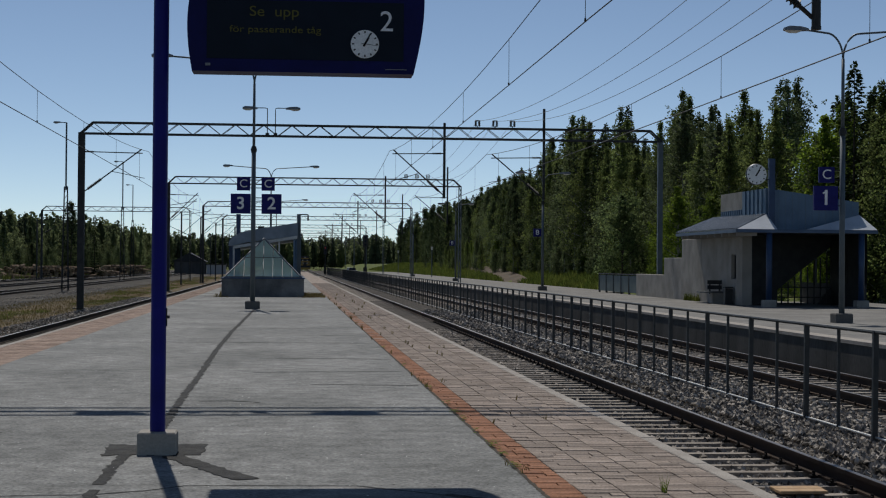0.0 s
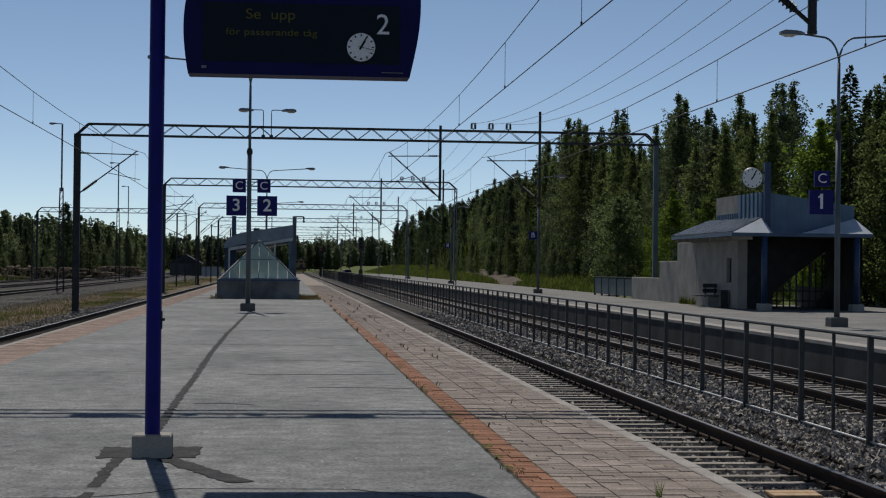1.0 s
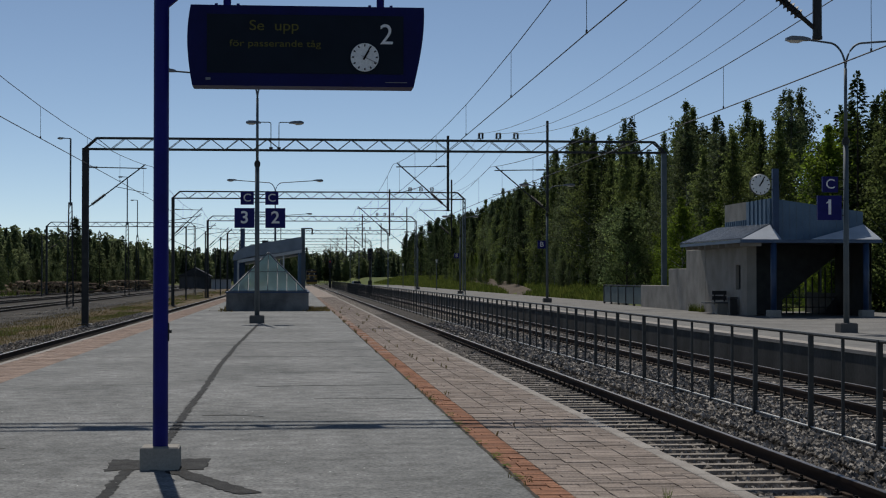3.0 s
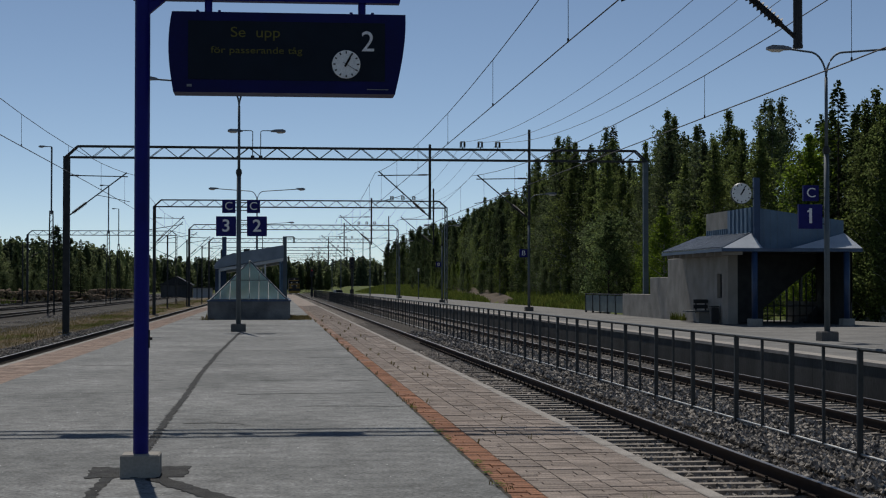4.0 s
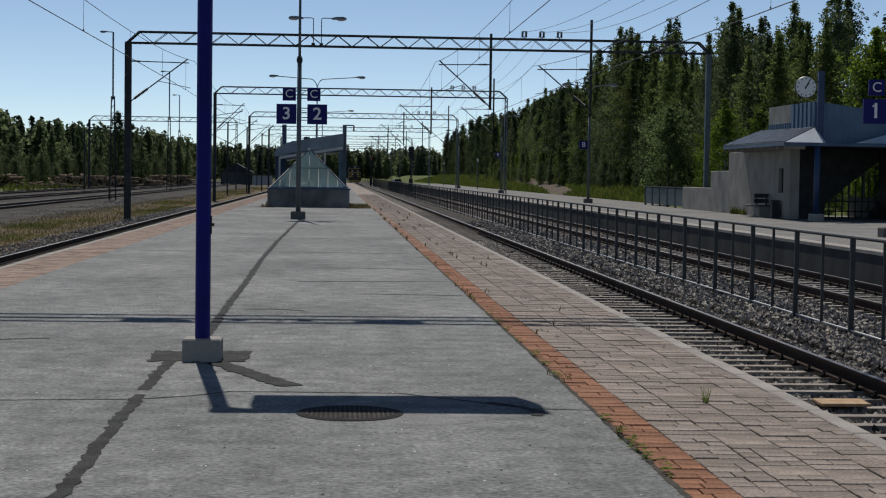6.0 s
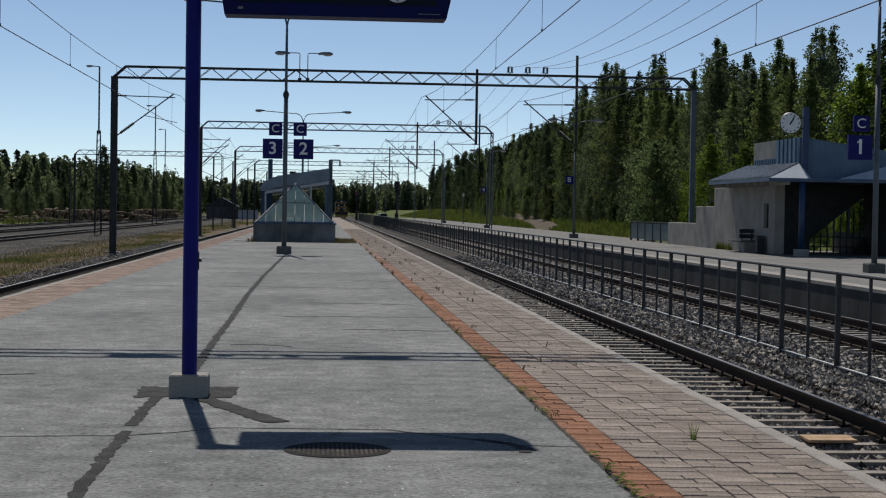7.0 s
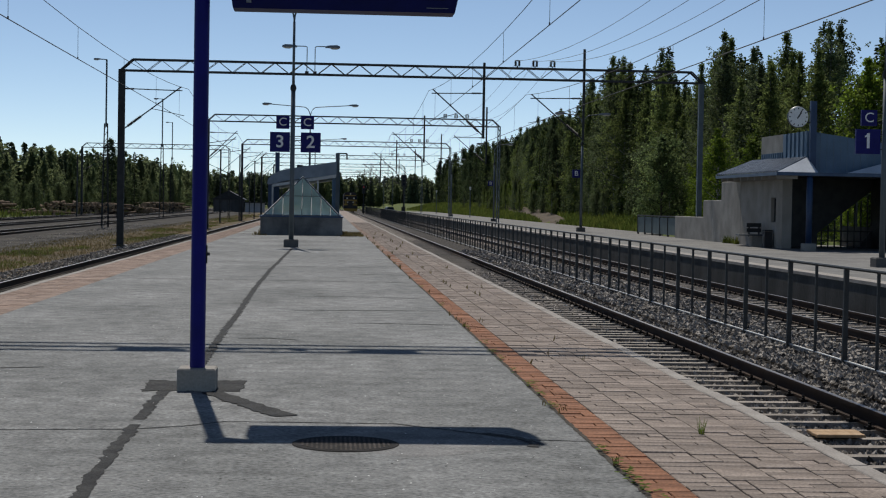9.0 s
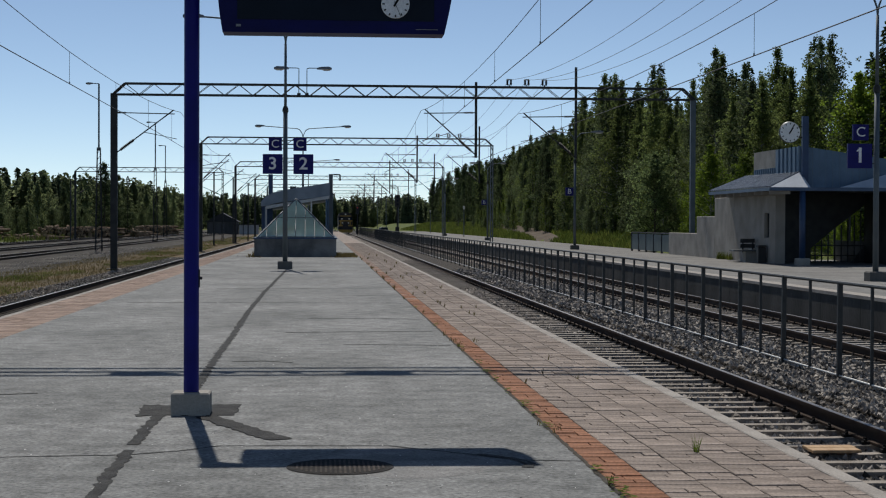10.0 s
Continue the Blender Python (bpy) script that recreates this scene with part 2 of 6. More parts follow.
ASPEN = leafmat("grey_green_leaves", (0.07, 0.095, 0.042), (0.125, 0.155, 0.072), 0.6, 0.45)
WILLOW = leafmat("pale_willow_leaves", (0.085, 0.122, 0.048), (0.155, 0.198, 0.08), 0.6, 0.5)
BLADE = leafmat("grass_blades", (0.062, 0.092, 0.02), (0.135, 0.152, 0.036), 0.7, 0.35)
STRAW = leafmat("straw_blades", (0.112, 0.096, 0.04), (0.176, 0.136, 0.064), 0.7, 0.3)
WOOD = mat("fresh_board", (0.355, 0.229, 0.126), 0.7, 0, (0.444, 0.311, 0.185), 3, 40, 0.2, stretch=(6, 1, 1))
LOG = mat("log_bark", (0.074, 0.0518, 0.0333), 0.9, 0, (0.155, 0.111, 0.074), 2, 20, 0.5, island=0.4)
LOGEND = mat("sawn_log_end", (0.259, 0.185, 0.111), 0.85, 0, (0.333, 0.244, 0.155), 3, 20, 0.2, island=0.25)
YELLOW = mat("locomotive_yellow", (0.4, 0.23, 0.03), 0.6, 0, (0.5, 0.3, 0.05), 2, 30, 0.05)
LOCODARK = mat("locomotive_dark", (0.0222, 0.0163, 0.0133), 0.6, 0, (0.0444, 0.0333, 0.0259), 2, 30, 0.1)
HEADLIGHT = mat("headlight_glass", (0.6, 0.57, 0.48), 0.3, 0, (0.65, 0.6, 0.5), 2, 20, 0, emit=0.08)
REDLIGHT = mat("red_signal_light", (0.4, 0.02, 0.015), 0.4, 0, (0.45, 0.03, 0.015), 2, 20, 0, emit=0.1)
GLINTGRIT = mat("grit_and_glints", (0.5, 0.5, 0.48), 0.5, 0.0, (0.7, 0.69, 0.66), 20, 60, 0.2)
LID = mat("rusty_iron", (0.03, 0.025, 0.021), 0.9, 0.0, (0.07, 0.058, 0.05), 7, 50, 0.5, amp=0.5)
IRON = mat("cast_iron", (0.012, 0.011, 0.01), 0.9, 0.0, (0.025, 0.022, 0.02), 8, 60, 0.4)
PALEWALL = mat("distant_white_paint", (0.444, 0.444, 0.429), 0.7, 0, (0.518, 0.518, 0.503), 1, 10, 0.1)


# ---- mesh helpers ----
class Geo:
    """Collects faces of one mesh."""

    def __init__(self):
        self.v, self.f, self.m = [], [], []

    def add(self, verts, faces, mi=0):
        o = len(self.v)
        self.v += [tuple(p) for p in verts]
        self.f += [tuple(i + o for i in q) for q in faces]
        self.m += [mi] * len(faces)

    def box(self, x0, x1, y0, y1, z0, z1, mi=0, bev=0.0):
        if bev <= 0:
            vs = [(x, y, z) for z in (z0, z1) for y in (y0, y1) for x in (x0, x1)]
            self.add(vs, [(0, 2, 3, 1), (4, 5, 7, 6), (0, 1, 5, 4), (2, 6, 7, 3), (0, 4, 6, 2), (1, 3, 7, 5)], mi)
        else:
            b = bev
            vs = [(x0, y0, z0), (x1, y0, z0), (x1, y1, z0), (x0, y1, z0), (x0, y0, z1 - b), (x1, y0, z1 - b), (x1, y1, z1 - b), (x0, y1, z1 - b),
                  (x0 + b, y0 + b, z1), (x1 - b, y0 + b, z1), (x1 - b, y1 - b, z1), (x0 + b, y1 - b, z1)]
            self.add(vs, [(0, 1, 5, 4), (1, 2, 6, 5), (2, 3, 7, 6), (3, 0, 4, 7), (4, 5, 9, 8), (5, 6, 10, 9), (6, 7, 11, 10), (7, 4, 8, 11), (8, 9, 10, 11)], mi)

    def tube(self, pts, r, sides=8, mi=0, r1=None, caps=True):
        pts = [Vector(p) for p in pts]
        r1 = r if r1 is None else r1
        rings, n = [], len(pts)
        for i, p in enumerate(pts):
            d = (pts[min(i + 1, n - 1)] - pts[max(i - 1, 0)]).normalized()
            a = Vector((0, 0, 1)) if abs(d.z) < 0.9 else Vector((1, 0, 0))
            u = d.cross(a).normalized()
            w = d.cross(u)
            rr = r + (r1 - r) * i / max(1, n - 1)
            rings += [p + rr * (math.cos(t) * u + math.sin(t) * w) for t in (2 * math.pi * k / sides for k in range(sides))]
        fs = []
        for i in range(n - 1):
            for k in range(sides):
                q = (k + 1) % sides
                fs.append((i * sides + k, i * sides + q, (i + 1) * sides + q, (i + 1) * sides + k))
        if caps:
            fs += [tuple(range(sides - 1, -1, -1)), tuple((n - 1) * sides + k for k in range(sides))]
        self.add(rings, fs, mi)

    def lathe(self, a, b, radii, sides=8, mi=0):
        """A turned body from a to b, with these radii along it."""
        a, b = Vector(a), Vector(b)
        d = (b - a).normalized()
        u = d.cross(Vector((0, 1, 0)) if abs(d.y) < 0.9 else Vector((1, 0, 0))).normalized()
        w, n, vs, fs = d.cross(u), len(radii), [], []
        for i, r in enumerate(radii):
            p = a.lerp(b, i / (n - 1))
            vs += [p + r * (math.cos(t) * u + math.sin(t) * w) for t in (2 * math.pi * k / sides for k in range(sides))]
        for i in range(n - 1):
            for k in range(sides):
                q = (k + 1) % sides
                fs.append((i * sides + k, i * sides + q, (i + 1) * sides + q, (i + 1) * sides + k))
        self.add(vs, fs, mi)

    def prism(self, outline, y0, y1, mi=0):
        """An outline in x, z, extruded along y."""
        n = len(outline)
        vs = [(x, y0, z) for x, z in outline] + [(x, y1, z) for x, z in outline]
        fs = [tuple(range(n)), tuple(range(2 * n - 1, n - 1, -1))] + [(i, i + n, (i + 1) % n + n, (i + 1) % n) for i in range(n)]
        self.add(vs, fs, mi)

    def slab(self, outline, z0, z1, mi=0):
        """An outline in x, y, extruded upwards."""
        n = len(outline)
        vs = [(x, y, z0) for x, y in outline] + [(x, y, z1) for x, y in outline]
        fs = [tuple(range(n - 1, -1, -1)), tuple(range(n, 2 * n))] + [(i, (i + 1) % n, (i + 1) % n + n, i + n) for i in range(n)]
        self.add(vs, fs, mi)

    def mesh(self, name, mats, smooth=False):
        me = bpy.data.meshes.new(name)
        me.from_pydata(self.v, [], self.f)
        for q in mats if isinstance(mats, (list, tuple)) else [mats]:
            me.materials.append(q)
        me.polygons.foreach_set("material_index", self.m)
        if smooth:
            me.polygons.foreach_set("use_smooth", [True] * len(self.f))
        me.update()
        return me


def thing(name, label, category, at=(0, 0, 0), rz=0.0, group="", kind=""):
    ob = new(name)
    ob.matrix_world = pose(*at, 0, 0, rz)
    return tagged(ob, label, category, group, kind)


def part(name, geo, material, parent, label="", smooth=False):
    me = geo if isinstance(geo, bpy.types.Mesh) else geo.mesh(name, material, smooth)
    ob = new(name, me)
    ob.parent = parent
    if label:
        ob["label"] = label
    return ob


def solid(name, geo, material, label, category, kind="", group="", smooth=False):
    ob = new(name, geo.mesh(name, material, smooth))
    return tagged(ob, label, category, group, kind)


def text_mesh(body, size, depth=0.002, bold=0.0):
    cu = bpy.data.curves.new("letters", "FONT")
    cu.body, cu.size, cu.align_x, cu.align_y, cu.extrude = body, size, "CENTER", "CENTER", depth
    cu.offset = size * bold
    ob = bpy.data.objects.new("letters", cu)
    scene.collection.objects.link(ob)
    bpy.context.view_layer.update()
    me = bpy.data.meshes.new_from_object(ob.evaluated_get(bpy.context.evaluated_depsgraph_get()))
    bpy.data.objects.remove(ob)
    return me


def letters(body, size, material, parent, x, y, z, wide=1.0, label="", bold=0.0):
    """Writing that stands upright and faces -y."""
    me = text_mesh(body, size, bold=bold)
    me.transform(Matrix.Translation((x, y, z)) @ Matrix.Rotation(radians(90), 4, "X") @ Matrix.Diagonal((wide, 1, 1, 1)))
    me.materials.clear()
    me.materials.append(material)
    return part("lettering", me, material, parent, label)


rng = random.Random(7)
TRACK_2, TRACK_1, TRACK_3 = 5.08, 10.35, -7.2
WIRE_1 = 10.1
RAIL_Z = -0.55
EDGE_R, EDGE_L = 3.37, -5.33
PORTALS = [23.8, 83.5, 135.0, 189.0, 245.0, 300.0, 355.0, 410.0]


# ---- ground, platforms, tracks ----
def ground_height(x, y):
    if x > 20.2 and y > 80:
        k = min(1, (x - 20.2) / 6) * min(1, (y - 80) / 30)
        return -0.06 + 1.6 * k + 0.25 * k * noise.noise((x * 0.15, y * 0.06, 1))
    if x > 12 and y < 320:
        return -0.35
    return -0.78 + 0.05 * noise.noise((x * 0.2, y * 0.2, 3))


def build_ground():
    xs = [-2500, -900, -300, -150, -90, -60, -45] + [-36 + 1.5 * i for i in range(44)] + [32, 36, 42, 50, 65, 90, 150, 300, 900, 2500]
    ys = [-900, -300, -120, -60, -30, -15, 0] + [6 * i for i in range(1, 54)] + [340, 380, 440, 520, 650, 900, 1400, 2600, 4200]
    g = Geo()
    nx = len(xs)
    vs = [(x, y, ground_height(x, y)) for y in ys for x in xs]
    for j in range(len(ys) - 1):
        for i in range(nx - 1):
            x, y = xs[i], ys[j]
            mi = 0
            if -14.5 < x < -9.6 and y > 6:
                mi = 1
            elif x > 15 and y > 50 or x < -36 or y > 500:
                mi = 2
            g.f.append((j * nx + i, j * nx + i + 1, (j + 1) * nx + i + 1, (j + 1) * nx + i))
            g.m.append(mi)
    g.v = vs
    solid("ground", g, [GROUND, DRYGRASS, MEADOW], "grey gravel ground with dry verge and green meadow", "ground", "structure", smooth=True)


def build_platform():
    p = thing("island_platform", "grey asphalt island platform with paved edges", "platform", kind="structure")
    g = Geo()
    g.box(-4.31, 1.775, -40, 300, -0.7, 0)
    part("asphalt_surface", g, ASPHALT, p, "worn grey asphalt with fine cracks")
    g = Geo()
    g.box(1.775, EDGE_R - 0.125, -40, 300, -0.9, -0.02)
    g.box(EDGE_L + 0.125, -4.31, -40, 300, -0.9, -0.02)
    part("paver_bed", g, JOINT, p)
    g = Geo()
    g.box(EDGE_R - 0.125, EDGE_R - 0.04, -40, 300, -0.9, -0.03)
    g.box(EDGE_L + 0.03, EDGE_L + 0.125, -40, 300, -0.9, -0.03)
    part("edge_wall", g, CONCRETE_D, p, "weathered concrete platform wall")
    # kerb stones
    me = Geo()
    me.box(-0.0625, 0.0625, -0.496, 0.496, -0.14, 0, bev=0.008)
    me = me.mesh("kerb_stone", KERB)
    for i in range(120):
        for x in ((EDGE_R - 0.0625, EDGE_L + 0.0625) if i < 110 else (EDGE_R - 0.0625,)):
            k = part("kerb_stone", me, KERB, p)
            k.matrix_basis = pose(x + rng.uniform(-0.004, 0.004), 4.5 + i + rng.uniform(-0.002, 0.002), rng.uniform(-0.003, 0.004), 0, 0, rng.uniform(-0.15, 0.15))
    g = Geo()
    g.box(EDGE_R - 0.125, EDGE_R, 124.2, 300, -0.14, 0, bev=0.01)
    g.box(EDGE_L, EDGE_L + 0.125, 114.2, 300, -0.14, 0, bev=0.01)
    part("far_kerb", g, KERB, p)
    # tar repairs, cracks
    def strip(name, pts, w, mat_, z=0.004, jag=0.014):
        q = Geo()
        left, right = [], []
        dense = []
        for a, b in zip(pts, pts[1:]):
            n = max(2, int(math.dist(a, b) / 0.07))
            dense += [(a[0] + (b[0] - a[0]) * i / n, a[1] + (b[1] - a[1]) * i / n) for i in range(n)]
        dense.append(pts[-1])
        for i, c in enumerate(dense):
            a, b = dense[max(0, i - 1)], dense[min(len(dense) - 1, i + 1)]
            d = Vector((b[0] - a[0], b[1] - a[1])).normalized()
            nrm = Vector((-d.y, d.x))
            s = w / 2 * (1 + rng.uniform(-0.2, 0.2))
            off = rng.uniform(-jag, jag) * 0.45
            left.append((c[0] + nrm.x * (s + off), c[1] + nrm.y * (s + off), z))
            right.append((c[0] - nrm.x * (s - off), c[1] - nrm.y * (s - off), z))
        n = len(dense)
        q.add(left + right, [(i, n + i, n + i + 1, i + 1) for i in range(n - 1)])
        part(name, q, mat_, p, "dark tar repair strip" if w > 0.06 else "thin dark crack")
    strip("dirt_seam", [(1.771, 5.5), (1.777, 20), (1.773, 60)], 0.034, JOINT, 0.003, 0.01)
    # loose pale stones, doubling as sun glints, and dark pits on the asphalt
    for nm, m_, n_, s_ in (("grit_glints", GLINTGRIT, 380, 0.0065), ("asphalt_pits", TAR, 500, 0.008)):
        q = Geo()
        for _ in range(n_):
            x, y = rng.uniform(-4.2, 1.65), 7.5 * (5 ** rng.random())
            r = s_ * rng.uniform(0.5, 1.3)
            a = rng.uniform(0, 6.28)
            h = 0.003 if nm == "asphalt_pits" else r * 0.8
            ring = [(x + r * math.cos(a + k * 1.257) * rng.uniform(0.6, 1.2), y + r * 1.4 * math.sin(a + k * 1.257) * rng.uniform(0.6, 1.2), 0.002) for k in range(5)]
            q.add(ring + [(x, y, h)], [(k, (k + 1) % 5, 5) for k in range(5)])
        tagged(part(nm, q, m_, p), kind="stuff")
    strip("tar_strip", [(-1.15, 55.5), (-1.28, 38), (-1.28, 29.3), (-1.22, 23.3), (-1.22, 20.2), (-1.2, 17.9), (-1.18, 14.4)], 0.085, TAR, 0.004, 0.05)
    strip("tar_strip", [(-1.31, 13.8), (-1.33, 12.9), (-1.32, 11.9)], 0.09, TAR, 0.004, 0.035)
    strip("tar_strip", [(-1.315, 11.62), (-1.31, 10.1), (-1.285, 8.46), (-1.29, 7.3), (-1.28, 6)], 0.085, TAR, 0.004, 0.04)
    strip("tar_strip", [(-0.93, 13.62), (-0.6, 12.85), (-0.28, 12.13)], 0.19, TAR, 0.006, 0.03)
    strip("crack", [(-4.3, 11.1), (-2.2, 11.31), (-1.3, 11.39), (-0.96, 11.57), (-0.7, 11.82), (0.5, 11.77), (1.38, 11.02), (1.775, 10.95)], 0.022, TAR, 0.003, 0.012)
    for y0, xa, xb in ((19.0, -1.0, -0.3), (21.6, 0.3, 1.7), (24.0, -0.5, 1.65), (27.5, -0.2, 1.7), (33.0, -3.8, 1.7), (40.0, -2.5, 1.5), (46.0, 0.0, 1.7), (36.2, 0.3, 1.7), (15.4, -4.0, -2.6)):
        strip("crack", [(xa, y0), ((xa + xb) / 2, y0 + rng.uniform(-0.2, 0.2)), (xb, y0 + rng.uniform(-0.3, 0.3))], 0.03 + y0 * 0.001, TAR, 0.003, 0.015)
    strip("tar_arc", [(1.1, 11.3), (1.3, 11.1), (1.4, 10.85), (1.36, 10.68)], 0.07, TAR, 0.005, 0.01)
    g = Geo()
    out = []
    for a, b in (((-1.5, 13.66), (-1.53, 14.45)), ((-1.53, 14.45), (-0.68, 14.5)), ((-0.68, 14.5), (-0.7, 13.68)), ((-0.7, 13.68), (-1.5, 13.66))):
        out += [(a[0] + (b[0] - a[0]) * i / 14 + rng.uniform(-0.02, 0.02), a[1] + (b[1] - a[1]) * i / 14 + rng.uniform(-0.05, 0.05)) for i in range(14)]
    g.slab(out[::-1], 0.0, 0.005)
    part("tar_patch", g, TAR, p, "dark tar patch with ragged edges round the footing")
    g = Geo()
    out = []
    for k in range(48):
        a = 2 * math.pi * k / 48
        r = 1 + 0.06 * math.sin(3 * a + 1) + rng.uniform(-0.02, 0.02)
        out.append((0.58 + 0.86 * r * math.cos(a), 11.0 + 1.2 * r * math.sin(a) - 0.25 * math.cos(a)))
    g.add([(0.58, 11.0, 0.0025)] + [(x, y, -0.0015) for x, y in out], [(0, i + 1, (i + 1) % 48 + 1) for i in range(48)])
    part("worn_apron", g, RING, p, "pale worn asphalt round the drain")


def build_pavers():
    plat = bpy.data.objects["island_platform"]
    cols = [(1.78, 2.045, 0)] + [(2.052 + 0.298 * i, 2.052 + 0.298 * (i + 1) - 0.011, 1) for i in range(4)]
    far = [Geo(), Geo(), Geo()]
    shared = {}
    count = 0
    for ci, (x0, x1, kind) in enumerate(cols):
        y = 6.2 + 0.05 * (ci % 3)
        while y < 130:
            step = 0.142 if y < 90 else 0.142
            halves = [(x0, x1)]
            if rng.random() < 0.45:
                xm = x0 + (x1 - x0) * rng.choice((0.35, 0.5, 0.5, 0.65))
                halves = [(x0, xm - 0.004), (xm + 0.004, x1)]
            elif rng.random() < 0.25:
                step = 0.284
            for a, b in halves:
                dz = rng.uniform(-0.004, 0.004)
                if count < 300 and 8.0 < y < 17 and kind < 2:
                    key = (round(b - a, 3), step, kind)
                    if key not in shared:
                        q = Geo()
                        q.box(-(b - a) / 2, (b - a) / 2, -step / 2 + 0.0045, step / 2 - 0.0045, -0.05, 0, bev=0.004)
                        shared[key] = q.mesh("paver", ORANGE if kind == 0 else PAVER)
                    k = part("paver", shared[key], None, plat)
                    k.matrix_basis = pose((a + b) / 2, y + step / 2, dz, rng.uniform(-0.4, 0.4), rng.uniform(-0.4, 0.4), rng.uniform(-0.4, 0.4))
                    count += 1
                else:
                    far[2 if kind == 0 and (y > 60 or y > 30 and rng.random() < (y - 30) / 40) else kind].box(a, b, y + 0.0045, y + step - 0.0045, -0.05, dz, bev=0.004)
            y += step
    for x0, x1, kind in [(-4.58, -4.315, 2)] + [(-4.585 - 0.205 * (i + 1) + 0.005, -4.585 - 0.205 * i, 2) for i in range(3)]:
        y = 20.0
        while y < 120:
            far[kind].box(x0, x1, y + 0.0035, y + 0.1385, -0.05, rng.uniform(-0.003, 0.003), bev=0.004)
            y += 0.142
    for kind, m in ((0, ORANGE), (1, PAVER), (2, PINKPAVER)):
        tagged(part("far_pavers", far[kind], m, plat), kind="stuff")
    g = Geo()
    g.box(1.78, EDGE_R - 0.125, 130, 300, -0.05, 0)
    g.box(-5.2, -4.58, 120, 300, -0.05, 0)
    part("far_paving", g, PAVER, plat)


def build_platform_1():
    p = thing("side_platform", "pale side platform with a dark concrete wall", "platform", kind="structure")
    g = Geo()
    g.box(12.26, 26, -30, 64.5, -0.7, -0.004)
    g.box(12.26, 26, 64.5, 74, -0.7, -0.004)
    g.box(12.26, 18.9, 74, 98, -0.7, -0.004)
    g.box(12.26, 20.1, 98, 320, -0.7, -0.004)
    part("paved_surface", g, PALEPAVING, p)
    g = Geo()
    g.box(12.14, 12.6, -30, 320, -0.075, 0.003)
    part("edge_slab", g, KERB, p, "pale concrete edge slab")
    wall = Geo()
    wall.box(-0.05, 0.05, -1.49, 1.49, -0.4, 0.47)
    wall = wall.mesh("wall_panel", WALLDARK)
    for i in range(60):
        k = part("wall_panel", wall, None, p, "")
        k.matrix_basis = pose(12.21, 5 + 3 * i, -0.55)
    g = Geo()
    g.box(12.16, 12.26, 183.5, 320, -0.95, -0.08)
    part("far_wall", g, WALLDARK, p)


def rail_profile(g, x, y0, y1, mi_side=0, mi_top=1):
    z = RAIL_Z
    g.box(x - 0.036, x + 0.036, y0, y1, z - 0.042, z - 0.003, mi_side, 0)
    g.box(x - 0.03, x + 0.03, y0, y1, z - 0.003, z, mi_top, 0)
    g.box(x - 0.009, x + 0.009, y0, y1, z - 0.145, z - 0.042, mi_side, 0)
    g.box(x - 0.075, x + 0.075, y0, y1, z - 0.172, z - 0.145, mi_side, 0)


def build_track(cx, y0, y1, sleepers, name_label):
    t = thing("railway_track", name_label, "railway track", (0, 0, 0), kind="structure")
    for s in (-1, 1):
        g = Geo()
        rail_profile(g, cx + s * 0.798, y0, y1)
        part("rail", g, [RAIL, RAILTOP], t, "rust-brown steel rail with worn head")
    g = Geo()
    g.prism([(cx - 2.45, -0.85), (cx - 1.75, -0.775), (cx - 1.3, -0.82), (cx + 1.3, -0.82), (cx + 1.85, -0.745), (cx + 2.5, -0.72), (cx + 2.5, -0.95), (cx - 2.45, -0.95)], y0, y1)
    part("ballast_bed", g, BALLAST, t, "dark grey crushed-stone ballast")
    if sleepers:
        me = Geo()
        me.prism([(-1.3, -0.95), (1.3, -0.95), (1.3, -0.735), (0.95, -0.722), (0.5, -0.738), (-0.5, -0.738), (-0.95, -0.722), (-1.3, -0.735)], -0.08, 0.08)
        me = me.mesh("sleeper", SLEEPER)
        clip = Geo()
        for s in (-1, 1):
            for q in (-1, 1):
                c = s * 0.798 + q * 0.115
                clip.box(c - 0.045, c + 0.045, -0.05, 0.05, -0.735, -0.70)
                clip.tube([(c, 0, -0.71), (c, 0, -0.655)], 0.018, 6)
                clip.tube([(c - 0.02, -0.04, -0.69), (c, 0.0, -0.672), (c - 0.02 * q, 0.04, -0.69)], 0.012, 5)
        clip = clip.mesh("rail_clips", IRON)
        for i in range(sleepers):
            y = 11.0 + 0.61 * i
            k = part("sleeper", me, None, t)
            k.matrix_basis = pose(cx + rng.uniform(-0.02, 0.02), y + rng.uniform(-0.02, 0.02), rng.uniform(-0.006, 0.006), 0, 0, rng.uniform(-0.5, 0.5))
            if i < 90:
                k2 = part("rail_clips", clip, None, t)
                k2.matrix_basis = pose(cx, y, 0)
        far = Geo()
        y = 11.0 + 0.61 * sleepers
        while y < 300:
            far.box(cx - 1.3, cx + 1.3, y - 0.13, y + 0.13, -0.95, -0.73)
            y += 0.61
        tagged(part("far_sleepers", far, SLEEPER, t), kind="stuff")


